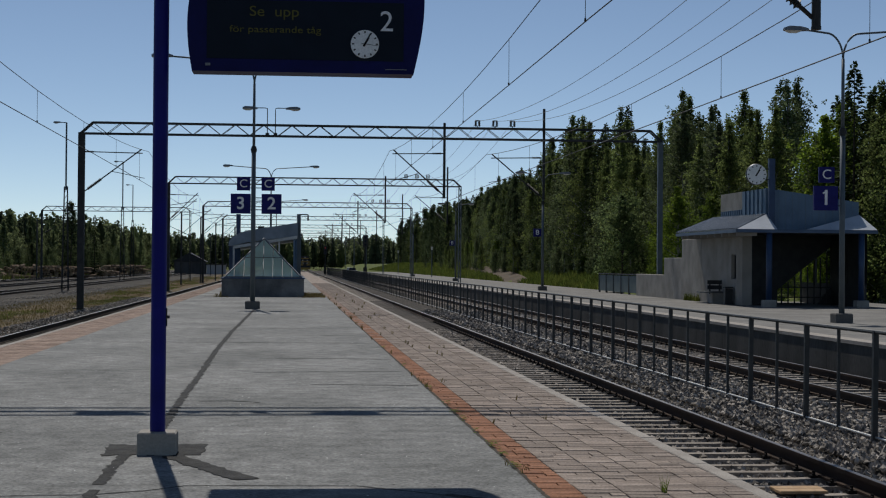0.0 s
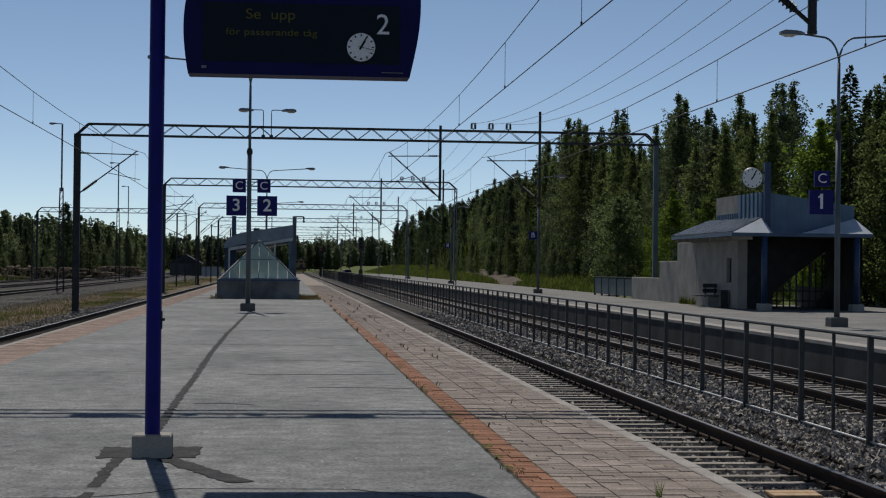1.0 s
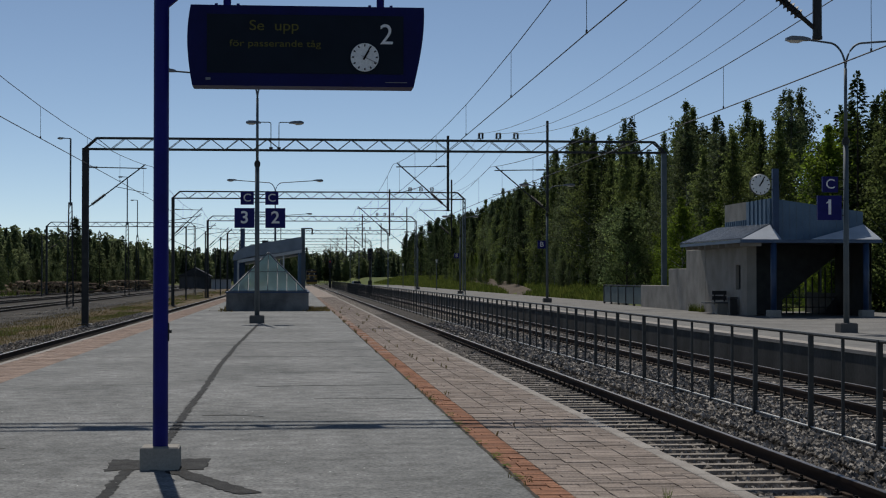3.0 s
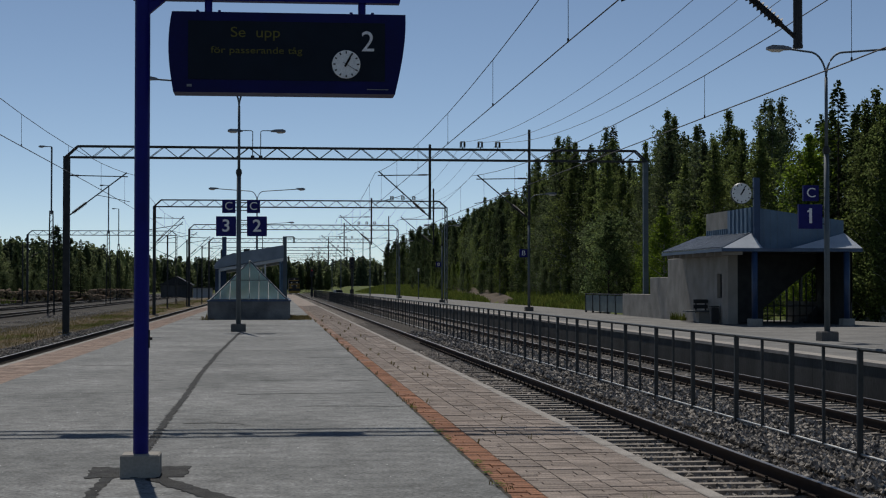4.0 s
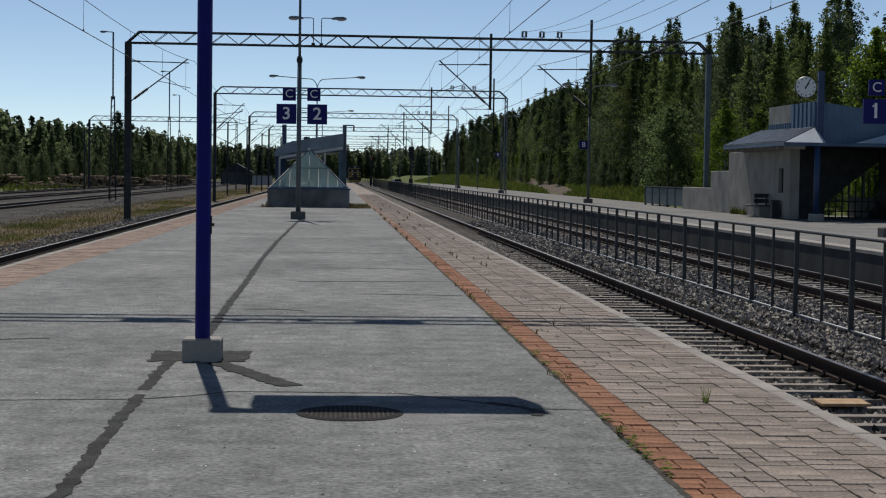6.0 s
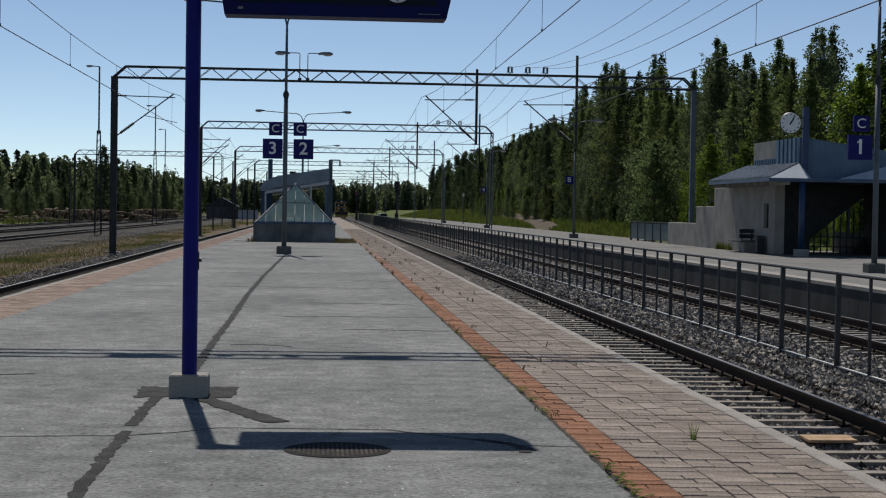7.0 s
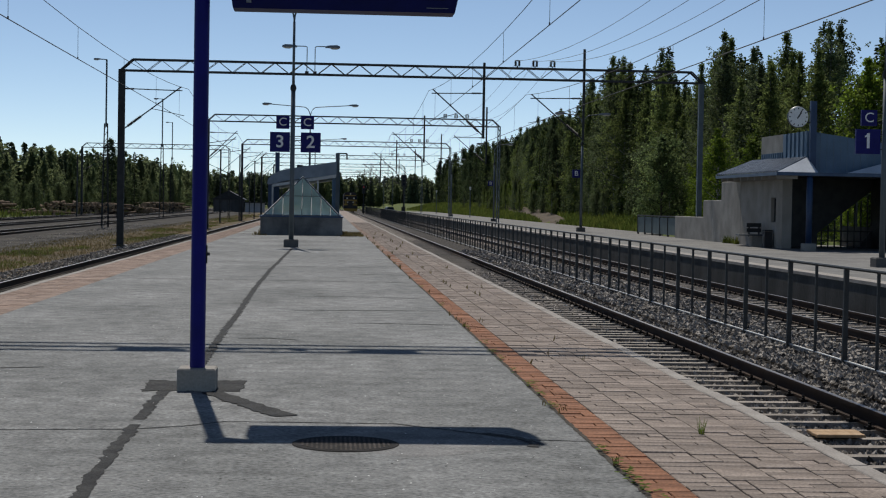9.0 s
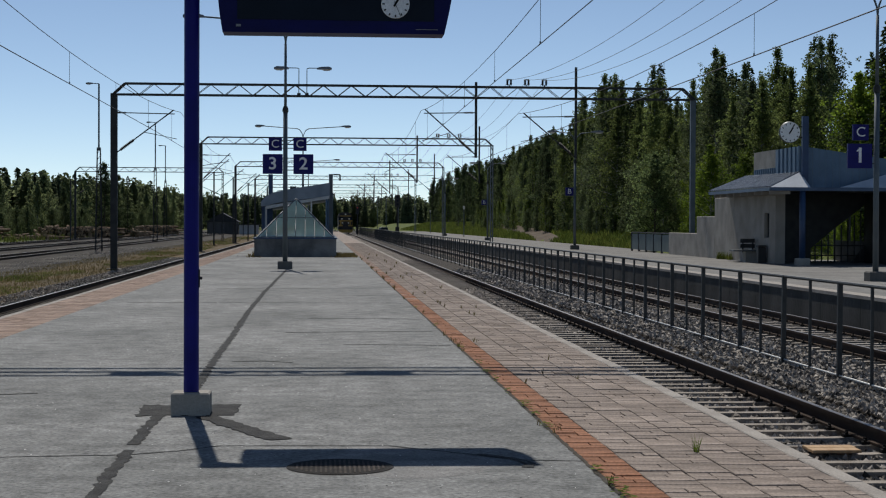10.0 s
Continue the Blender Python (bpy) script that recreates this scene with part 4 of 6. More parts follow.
def build_entrance():
    e = thing("stair_entrance", "glass and concrete stair entrance with a grey roof", "stair entrance", (-1.18, 77.0, 0))
    g = Geo()
    g.box(-1.9, 1.9, 0, 0.2, -0.05, 0.84)
    g.box(-1.9, -1.7, 0.2, 14, -0.05, 0.84)
    g.box(1.7, 1.9, 0.2, 14, -0.05, 0.84)
    part("base_wall", g, STAINED, e, "low stained concrete wall")
    g = Geo()
    g.box(-1.94, 1.94, -0.04, 0.24, 0.84, 0.9)
    g.box(-1.94, -1.66, 0.24, 14, 0.84, 0.9)
    g.box(1.66, 1.94, 0.24, 14, 0.84, 0.9)
    part("coping", g, BLUEPOST, e, "blue steel coping")
    A, L, R = Vector((0, 2.6, 2.75)), Vector((-1.78, 0.08, 0.9)), Vector((1.78, 0.08, 0.9))
    B0, B1 = Vector((-1.78, 5.0, 0.9)), Vector((1.78, 5.0, 0.9))
    for tri in ((L, R, A), (B0, L, A), (R, B1, A)):
        g = Geo()
        g.add([tuple(p) for p in tri], [(0, 1, 2)])
        pane = part("glass_pane", g, HAZYGLASS, e)
        pane.visible_shadow = False
    g = Geo()
    for a, b in ((L, A), (R, A), (L, R)):
        g.tube([a, b], 0.04, 6)
    part("pyramid_frame", g, MAST, e, "pale steel frame")
    for k in range(1, 8):
        u = k / 8
        base = L.lerp(R, u)
        h = 1 - abs(2 * u - 1)
        g = Geo()
        top = base + (A - (L + R) / 2) * h
        g.tube([base, top], 0.018, 6)
        part("glazing_bar", g, MAST, e)
    for h in (0.5, 0.02):
        g = Geo()
        g.tube([L.lerp(A, h), R.lerp(A, h)], 0.02, 6)
        part("glazing_bar", g, MAST, e)
    # stair hall behind
    prof = [(-1.82, 2.42), (-1.8, 2.62), (-1.6, 2.88), (-1.2, 3.1), (-0.6, 3.24), (0.2, 3.37), (1.62, 3.6), (1.62, 2.95), (0.2, 2.75), (-0.9, 2.6), (-1.6, 2.42)]
    g = Geo()
    g.prism(prof, 6.0, 18)
    part("hall_roof", g, ROOFGREY, e, "grey curved sheet-metal roof")
    g = Geo()
    g.prism([(-1.55, 2.28), (1.6, 2.8), (1.6, 2.95), (-1.55, 2.43)], 5.95, 17.9)
    part("roof_beam", g, PALEWALL, e, "pale roof beam")
    for x in (-1.55, -0.55, 0.7, 1.45):
        g = Geo()
        g.box(x - 0.04, x + 0.04, 6.0, 6.08, 0, 2.9 + (x - 1.6) * 0.165)
        part("hall_post", g, PALEWALL if x < 1 else CLADDING, e)
    for x in (-1.6, 1.55):
        g = Geo()
        g.box(x - 0.01, x + 0.01, 6.1, 17.8, 0.9, 2.3 if x < 0 else 2.8)
        pane = part("side_glass", g, GLASS, e)
        pane.visible_shadow = False
        for k in range(6):
            g = Geo()
            g.box(x - 0.03, x + 0.03, 6.1 + 2.3 * k, 6.18 + 2.3 * k, 0.84, 2.35 if x < 0 else 2.85)
            part("side_post", g, CLADDING, e)
    for x, w, z in ((-1.66, 0.17, 2.75), (-1.38, 0.11, 4.05), (1.68, 0.1, 4.08)):
        g = Geo()
        g.box(x - w, x + w, 7.6, 7.85, 0, z)
        part("column", g, MAST if x > 0 else BLUEPOST, e, "slim steel column")
    g = Geo()
    g.box(1.7, 2.15, 7.7, 7.8, 4.03, 4.09)
    g.tube([(2.15, 7.75, 4.05), (2.15, 7.75, 3.75)], 0.04, 8)
    part("wall_lamp", g, STEEL, e)
    g = Geo()
    g.box(1.75, 1.8, 7.9, 14, 0.9, 3.1)
    part("side_panel", g, CLADDING, e)
    for x in (-0.4, 0.35):
        g = Geo()
        g.box(x, x + 0.3, 8, 8.4, 3.2, 3.45)
        part("roof_vent", g, STEEL, e)


def build_shelter():
    s = thing("waiting_shelter", "concrete waiting shelter with a blue metal roof", "shelter", (18.49, 66.25, 0))
    g = Geo()
    vs = [(y, z) for y, z in ((0, 0), (6.78, 0), (6.78, 2.95), (0, 2.95), (0.95, 1.05), (1.7, 1.05), (1.7, 2.08), (0.95, 2.08))]
    for x in (0, 0.4):
        g.v += [(x, y, z) for y, z in vs]
    ring = [(0, 1, 5, 4), (1, 2, 6, 5), (2, 3, 7, 6), (3, 0, 4, 7)]
    g.f = [tuple(q) for q in ring] + [tuple(i + 8 for i in reversed(q)) for q in ring] + [(4, 5, 13, 12), (5, 6, 14, 13), (6, 7, 15, 14), (7, 4, 12, 15), (0, 8, 9, 1), (1, 9, 10, 2), (2, 10, 11, 3), (3, 11, 8, 0)]
    g.m = [0] * len(g.f)
    part("wall", g, PLASTER, s, "pale plastered wall with a window opening")
    g = Geo()
    g.box(0.18, 0.22, 0.95, 1.7, 1.05, 2.08)
    w = part("window", g, GLASS, s, "small narrow window")
    g = Geo()
    for y in (0.96, 1.66):
        g.box(0.14, 0.26, y, y + 0.04, 1.05, 2.08)
    g.box(0.14, 0.26, 1.0, 1.66, 2.04, 2.08)
    g.box(0.08, 0.26, 1.0, 1.66, 1.05, 1.09)
    part("window_frame", g, STEEL, w)
    # inner walls and soffit near black: the shelter's shade is put into the colour
    g = Geo()
    g.prism([(0.4, 0), (2.15, 0), (2.15, 0.6), (3.0, 1.31), (3.95, 2.04), (4.45, 2.45), (4.45, 2.93), (0.4, 2.93)], 2.25, 2.4)
    g.prism([(3.9, 0), (4.6, 0), (4.6, 0.9), (4.45, 0.7)], 2.25, 2.4)
    part("inner_shade_wall", g, STEEL, s, "inner wall coloured near black for the shade, slanted opening")
    for i in range(8):
        g = Geo()
        x = 2.3 + 0.28 * i
        g.box(x - 0.025, x + 0.025, 2.1, 2.15, 0.02, 0.75 + 0.21 * i)
        part("screen_bar", g, STEEL, s)
    for z in (0.3, 0.72):
        g = Geo()
        g.box(2.15, 4.4, 2.1, 2.15, z - 0.025, z + 0.025)
        part("screen_rail", g, STEEL, s)
    # near-black side, filled to the eaves to stand in for the dark interior
    g = Geo()
    g.box(4.5, 4.56, -1.9, 6.6, 0, 0.9)
    g.box(4.5, 4.56, -1.9, 2.3, 0.9, 2.93)
    part("side_shade_wall", g, STEEL, s)
    for k in range(5):
        g = Geo()
        g.box(4.49, 4.57, -1.9 + 2.1 * k, -1.8 + 2.1 * k, 0.9, 2.93)
        part("side_post", g, STEEL, s)
    # rear wall added to keep the sun off the interior
    g = Geo()
    g.box(0.4, 1.9, 6.5, 6.7, 0, 2.93)
    g.box(1.9, 4.5, 6.5, 6.7, 1.7, 2.93)
    part("rear_sun_block", g, STEEL, s)
    for x in (0.44, 4.2):
        g = Geo()
        g.tube([(x, -2.3, 0.26), (x, -2.3, 2.94)], 0.12, 14)
        c = part("column", g, BLUEPOST, s, "blue round steel column", smooth=True)
        g = Geo()
        g.box(x - 0.24, x + 0.24, -2.54, -2.06, -0.01, 0.27, bev=0.02)
        part("column_footing", g, CONCRETE, c)
    g = Geo()
    g.box(-0.86, 4.76, -2.41, 7.8, 2.93, 2.99)
    part("soffit", g, STEEL, s)
    for k in range(9):
        g = Geo()
        g.box(-0.84, -0.02, -2.2 + 1.15 * k, -2.08 + 1.15 * k, 2.8, 2.93)
        part("rafter_end", g, PLASTER, s)
    g = Geo()
    g.box(-0.9, 4.8, -2.47, -2.41, 2.93, 3.06)
    g.box(-0.92, -0.86, -2.41, 7.82, 2.93, 3.06)
    part("fascia", g, ROOFBLUE, s, "blue eaves board")
    g = Geo()
    g.box(-0.85, 4.75, -2.4, 7.8, 2.995, 3.055)
    part("flat_roof", g, ROOFBLUE, s)
    # ribbed slope above the long wall
    c0, c1 = (-0.92, -2.45, 3.065), (-0.92, 7.82, 3.085)
    a0, a1 = (0.5, -1.55, 3.68), (0.5, 6.7, 3.74)
    g = Geo()
    n, vs = 26, []
    for i in range(n + 1):
        for u, up in ((i / n, 0.0), ((i + 0.1) / n, 0.05), ((i + 0.35) / n, 0.05), ((i + 0.45) / n, 0.0)):
            u = min(1, u)
            vs += [Vector(c0).lerp(Vector(c1), u) + Vector((0, 0, up)), Vector(a0).lerp(Vector(a1), u) + Vector((0, 0, up))]
    g.add(vs, [(2 * i, 2 * i + 2, 2 * i + 3, 2 * i + 1) for i in range(len(vs) // 2 - 1)])
    part("side_roof", g, ROOFGREY, s, "grey ribbed sheet roof")
    # sloping facets before the upstand, the sun on them put into a pale colour
    for p, q, r in (((-0.9, -2.46, 3.07), (0.72, -2.46, 3.065), (0.55, -1.55, 3.7)), ((1.9, -2.46, 3.07), (4.8, -2.46, 3.07), (4.36, -1.55, 3.7))):
        g = Geo()
        g.add([p, q, r, (r[0], r[1], 3.06), (p[0] + (0.3 if p[0] < 0 else 0), p[1] + 0.02, 3.06), (q[0], q[1] + 0.02, 3.06)], [(0, 1, 2), (1, 5, 3, 2), (0, 2, 3, 4)])
        part("sunlit_roof_facet", g, ROOFSUNLIT, s, "roof facet coloured pale for the sun on it")
    # blue upstand, falling from the clock post
    for i in range(14):
        xa, xb = 0.5 + 0.275 * i, 0.5 + 0.275 * (i + 1)
        za, zb = 4.74 - 0.14 * (xa - 0.5), 4.74 - 0.14 * (xb - 0.5)
        g = Geo()
        g.prism([(xa + 0.006, 3.05), (xb - 0.006, 3.05), (xb - 0.006, zb), (xa + 0.006, za)], -1.55 + 0.006 * (i % 2), -1.45)
        part("cladding_panel", g, CLADDING, s, "blue sheet cladding")
    for i in range(11):
        g = Geo()
        y = -1.44 + 0.3 * i
        g.box(0.5 - (0.05 if i % 2 else 0), 0.6, y, y + 0.3, 3.5, 4.72)
        part("cladding_panel", g, CLADDING, s)
    for i in range(10):
        g = Geo()
        y = 1.9 + 0.35 * i
        g.box(0.46, 0.6, y, y + 0.13, 3.5, 3.98)
        part("upstand_rib", g, CLADDING, s)
    g = Geo()
    g.box(0.52, 0.66, 1.87, 5.4, 3.5, 4.74)
    g.box(0.66, 4.3, 5.3, 5.4, 3.0, 4.5)
    g.box(4.25, 4.35, -1.44, 5.3, 3.0, 4.1)
    part("parapet", g, CONCRETE, s, "grey concrete roof upstand")
    c = thing("station_clock", "round white station clock on a blue post", "clock", (19.17, 64.5, 3.06))
    g = Geo()
    g.box(-0.12, 0.12, -0.1, 0.1, 0.0, 2.84)
    part("post", g, BLUEPOST, c)
    g = Geo()
    g.lathe((-0.63, -0.09, 2.2), (-0.63, 0.12, 2.2), [0.39, 0.425, 0.43, 0.42, 0.3, 0.01], 32)
    part("housing", g, GALV, c, "grey round housing", smooth=True)
    for z in (2.0, 2.42):
        g = Geo()
        g.box(-0.3, -0.1, -0.02, 0.04, z - 0.025, z + 0.025)
        part("bracket", g, STEEL, c)
    clock_face(c, -0.63, -0.11, 2.2, 0.4, 33, 28)
    b = thing("bench", "grey metal bench on a concrete base", "bench", (18.45, 69.0, 0))
    for k in range(3):
        g = Geo()
        g.box(-1.1, 0.0, -0.32 + 0.22 * k, -0.13 + 0.22 * k, 0.46, 0.52, bev=0.01)
        part("seat_board", g, GALV, b)
    for z in (0.6, 0.82):
        g = Geo()
        g.box(-0.62, 0.0, 0.3, 0.36, z, z + 0.17, bev=0.01)
        part("backrest_board", g, STEEL, b)
    for x in (-0.5, -0.08):
        g = Geo()
        g.box(x - 0.03, x + 0.03, 0.36, 0.41, 0.4, 0.98)
        part("backrest_post", g, STEEL, b)
    g = Geo()
    g.box(-0.52, -0.02, -0.2, 0.3, 0, 0.455, bev=0.015)
    part("bench_base", g, CONCRETE, b)
    w = thing("litter_bin", "black metal litter bin beside the bench", "litter bin", (18.24, 67.5, 0))
    g = Geo()
    g.box(-0.16, 0.16, -0.16, 0.16, 0, 0.66, bev=0.03)
    part("body", g, BLACK, w)
    g = Geo()
    g.box(-0.17, 0.17, -0.17, 0.17, 0.67, 0.74, bev=0.02)
    part("lid", g, STEEL, w)
    # stepped garden walls beyond the shelter
    r = thing("stepped_wall", "grey concrete wall stepping down along the platform", "wall", (18.49, 73.06, 0))
    for y0, y1, h in ((0.01, 1.85, 2.83), (1.87, 3.64, 2.83), (3.66, 5.5, 1.98), (5.52, 7.34, 1.98), (7.36, 13.9, 1.15)):
        g = Geo()
        g.box(0, 0.25, y0, y1, -0.2, h, bev=0.02)
        part("wall_slab", g, CONCRETE, r)
    f = thing("panel_fence", "teal panel fence along the platform edge", "fence", (18.56, 87.05, 0))
    for i in range(5):
        g = Geo()
        g.box(0, 0.05, 0.05 + 2.17 * i, 2.12 + 2.17 * i, 0.1, 1.02)
        part("panel", g, mat_panel, f, "teal translucent panel")
    for i in range(6):
        g = Geo()
        g.box(-0.03, 0.08, 2.17 * i - 0.05, 2.17 * i + 0.05, -0.05, 1.07)
        part("post", g, STEEL, f)
    g = Geo()
    g.box(-0.04, 0.09, -0.05, 10.9, 1.07, 1.13)
    part("top_rail", g, STEEL, f)
    # weeds at the foot of the wall
    g = Geo()
    for cx, cy in ((18.4, 73.4), (18.4, 74.6), (18.38, 75.3)):
        for _ in range(60):
            h = rng.uniform(0.1, 0.42)
            px, py = cx + rng.gauss(0, 0.05), cy + rng.gauss(0, 0.18)
            g.add([(px - 0.02, py, 0), (px + 0.02, py, 0), (px + rng.gauss(0, 0.1), py + rng.gauss(0, 0.1), h)], [(0, 1, 2)])
    tagged(solid("wall_weeds", g, BLADE, "green weeds at the foot of the concrete wall", "weeds"), kind="stuff")


mat_panel = mat("teal_panel", (0.03, 0.058, 0.058), 0.55, 0, (0.05, 0.08, 0.08), 2, 30, 0.05)


def build_board():
    b = thing("timber_board", "fresh pale wooden board lying between the rails", "board", (5.22, 16.5, -0.71))
    g = Geo()
    g.box(-0.26, 0.24, -0.2, 0.0, 0, 0.03, bev=0.006)
    g.box(-0.25, 0.26, 0.01, 0.21, 0, 0.03, bev=0.006)
    part("plank", g, WOOD, b)
    c = copy_thing(b, pose(5.05, 13.1, -0.71, 0, 0, 4))
    return b


# ---- plants ----
def leaf_clump(g, c, r, n, size, rnd, droop=0.0):
    for _ in range(n):
        d = Vector((rnd.gauss(0, 1), rnd.gauss(0, 1), rnd.gauss(0, 0.8)))
        p = c + d * (r * 0.5)
        a = Vector((rnd.gauss(0, 1), rnd.gauss(0, 1), rnd.gauss(0, 0.6) - droop)).normalized() * size * rnd.uniform(0.7, 1.3)
        b = a.cross(Vector((rnd.gauss(0, 1), rnd.gauss(0, 1), rnd.gauss(0, 1)))).normalized() * size * 0.45
        g.add([p, p + a * 0.5 + b, p + a, p + a * 0.5 - b], [(0, 1, 2, 3)])


def make_conifer(seed, h, width, material, dense=1.0):
    rnd = random.Random(seed)
    g = Geo()
    g.tube([(0, 0, -0.3), (0, 0, h * 0.5), (0, 0, h)], h * 0.011, 6, 0, 0.015)
    t = thing("conifer_tree", "", "tree", (0, 0, -50))
    part("trunk", g, BARK, t)
    g = Geo()
    z = h * 0.06
    while z < h * 0.985:
        u = z / h
        reach = width * (1 - u) ** 0.85 * rnd.uniform(0.8, 1.12) + 0.06
        n = max(3, int((4 + 6 * (1 - u)) * dense))
        a0 = rnd.uniform(0, 6.28)
        for k in range(n):
            a = a0 + 6.283 * k / n + rnd.uniform(-0.25, 0.25)
            L = reach * rnd.uniform(0.6, 1.15)
            steps = max(2, int(L / 0.3))
            for s in range(1, steps + 1):
                v = s / steps
                c = Vector((math.cos(a) * L * v, math.sin(a) * L * v, z - 0.22 * L * v + 0.12 * L * v * v))
                out = Vector((math.cos(a), math.sin(a), -0.25))
                side = Vector((-math.sin(a), math.cos(a), 0))
                for q in range(3):
                    ln = (0.42 - 0.16 * v) * rnd.uniform(0.7, 1.3)
                    d = (out + side * rnd.uniform(-1.1, 1.1) + Vector((0, 0, rnd.uniform(-0.5, 0.25)))).normalized() * ln
                    w = d.cross(Vector((rnd.gauss(0, 0.5), rnd.gauss(0, 0.5), 1))).normalized() * ln * 0.26
                    g.add([c - w * 0.5, c + d * 0.6 - w, c + d, c + d * 0.6 + w], [(0, 1, 2, 3)])
        z += (0.33 - 0.19 * u) / (0.75 + 0.25 * dense) * rnd.uniform(0.8, 1.2)
    for k in range(5):
        leaf_clump(g, Vector((0, 0, h - 0.12 * k)), 0.08 + 0.03 * k, 5, 0.2, rnd, -0.8)
    part("crown", g, material, t)
    return t


def make_broadleaf(seed, h, width, material, bark, leaf=0.16, clumps=330, low=0.12, tall=1.0):
    """A leafy tree; tall > 1 draws the crown up to a point."""
    rnd = random.Random(seed)
    t = thing("broadleaf_tree", "", "tree", (0, 0, -50))
    g = Geo()
    g.tube([(0, 0, -0.3), (rnd.uniform(-0.1, 0.1), 0, h * 0.4), (rnd.uniform(-0.2, 0.2), rnd.uniform(-0.2, 0.2), h * 0.93)], h * 0.012, 7, 0, 0.02)
    cl = []
    limbs = 34
    for k in range(limbs):
        z0 = h * (low + (0.88 - low) * (k + rnd.random()) / limbs)
        a = k * 2.4 + rnd.uniform(-0.5, 0.5)
        u = z0 / h
        reach = math.sin(math.pi * min(1, 0.18 + u * 0.82)) if tall <= 1 else min(1.0, 0.55 + 1.6 * u) * (1.0 - u) ** 0.72
        L = width * ((0.22 + 0.88 * reach) if tall <= 1 else (0.05 + 1.12 * reach)) * rnd.uniform(0.65, 1.12)
        tip = Vector((math.cos(a) * L, math.sin(a) * L, z0 + L * rnd.uniform(0.35, 0.9)))
        base = Vector((0, 0, z0))
        g.tube([base, base.lerp(tip, 0.5) + Vector((0, 0, 0.1)), tip], 0.035, 5, 0, 0.008)
        for q in range(clumps // limbs):
            v = rnd.uniform(0.25, 1.1)
            cl.append(base.lerp(tip, v) + Vector((rnd.gauss(0, 0.22), rnd.gauss(0, 0.22), rnd.gauss(0, 0.3))))
    for q in range(clumps // 6):
        v = rnd.uniform(0.7, 1.03)
        cl.append(Vector((rnd.gauss(0, 0.03 + 0.75 * max(0, 1 - v)), rnd.gauss(0, 0.03 + 0.75 * max(0, 1 - v)), h * v)))
    part("trunk", g, bark, t, "trunk with limbs")
    g = Geo()
    for c in cl:
        leaf_clump(g, c, rnd.uniform(0.22, 0.46) * (1.0 if c.z < h * 0.8 else 0.55), 15, leaf, rnd, 0.5)
    part("crown", g, material, t)
    return t


def make_pine(seed, h, width, material):
    """A pine: bare lower trunk, uneven boughs with tufts of needles."""
    rnd = random.Random(seed)
    t = thing("pine_tree", "", "tree", (0, 0, -50))
    g = Geo()
    bend = [(rnd.uniform(-0.12, 0.12) * k, rnd.uniform(-0.12, 0.12) * k, h * k / 4) for k in range(5)]
    g.tube([(0, 0, -0.3)] + bend[1:], h * 0.012, 7, 0, 0.025)
    tufts = []
    for k in range(46):
        u = 0.12 + 0.86 * (k + rnd.random()) / 46
        i = min(3, int(u * 4))
        base = Vector(bend[i]).lerp(Vector(bend[i + 1]), u * 4 - i)
        a = k * 2.4 + rnd.uniform(-0.6, 0.6)
        L = width * (0.35 + 0.75 * math.sin(math.pi * (0.3 + 0.62 * u))) * (1.03 - u) ** 0.6 * rnd.uniform(0.45, 1.2)
        tip = base + Vector((math.cos(a) * L, math.sin(a) * L, L * rnd.uniform(-0.1, 0.5)))
        g.tube([base, base.lerp(tip, 0.5) - Vector((0, 0, 0.06)), tip], 0.03, 4, 0, 0.008)
        for v in (0.45, 0.7, 0.9, 1.05):
            tufts.append(base.lerp(tip, v) + Vector((rnd.gauss(0, 0.12), rnd.gauss(0, 0.12), rnd.gauss(0.05, 0.1))))
    tufts += [Vector(bend[4]) - Vector((0, 0, 0.12 * k)) for k in range(6)]
    part("trunk", g, BARK, t, "bare trunk with boughs")
    g = Geo()
    for c in tufts:
        leaf_clump(g, c, rnd.uniform(0.25, 0.5), 26, 0.2, rnd, -0.2)
    part("crown", g, material, t)
    return t


def place(proto, x, y, s, rz, label, group, z=None):
    q = copy_thing(proto, pose(x, y, ground_height(x, y) - 0.05 if z is None else z, 0, 0, rz))
    q.scale = (s, s, s * rng.uniform(0.94, 1.08))
    q["label"], q["group"] = label, group
    return q


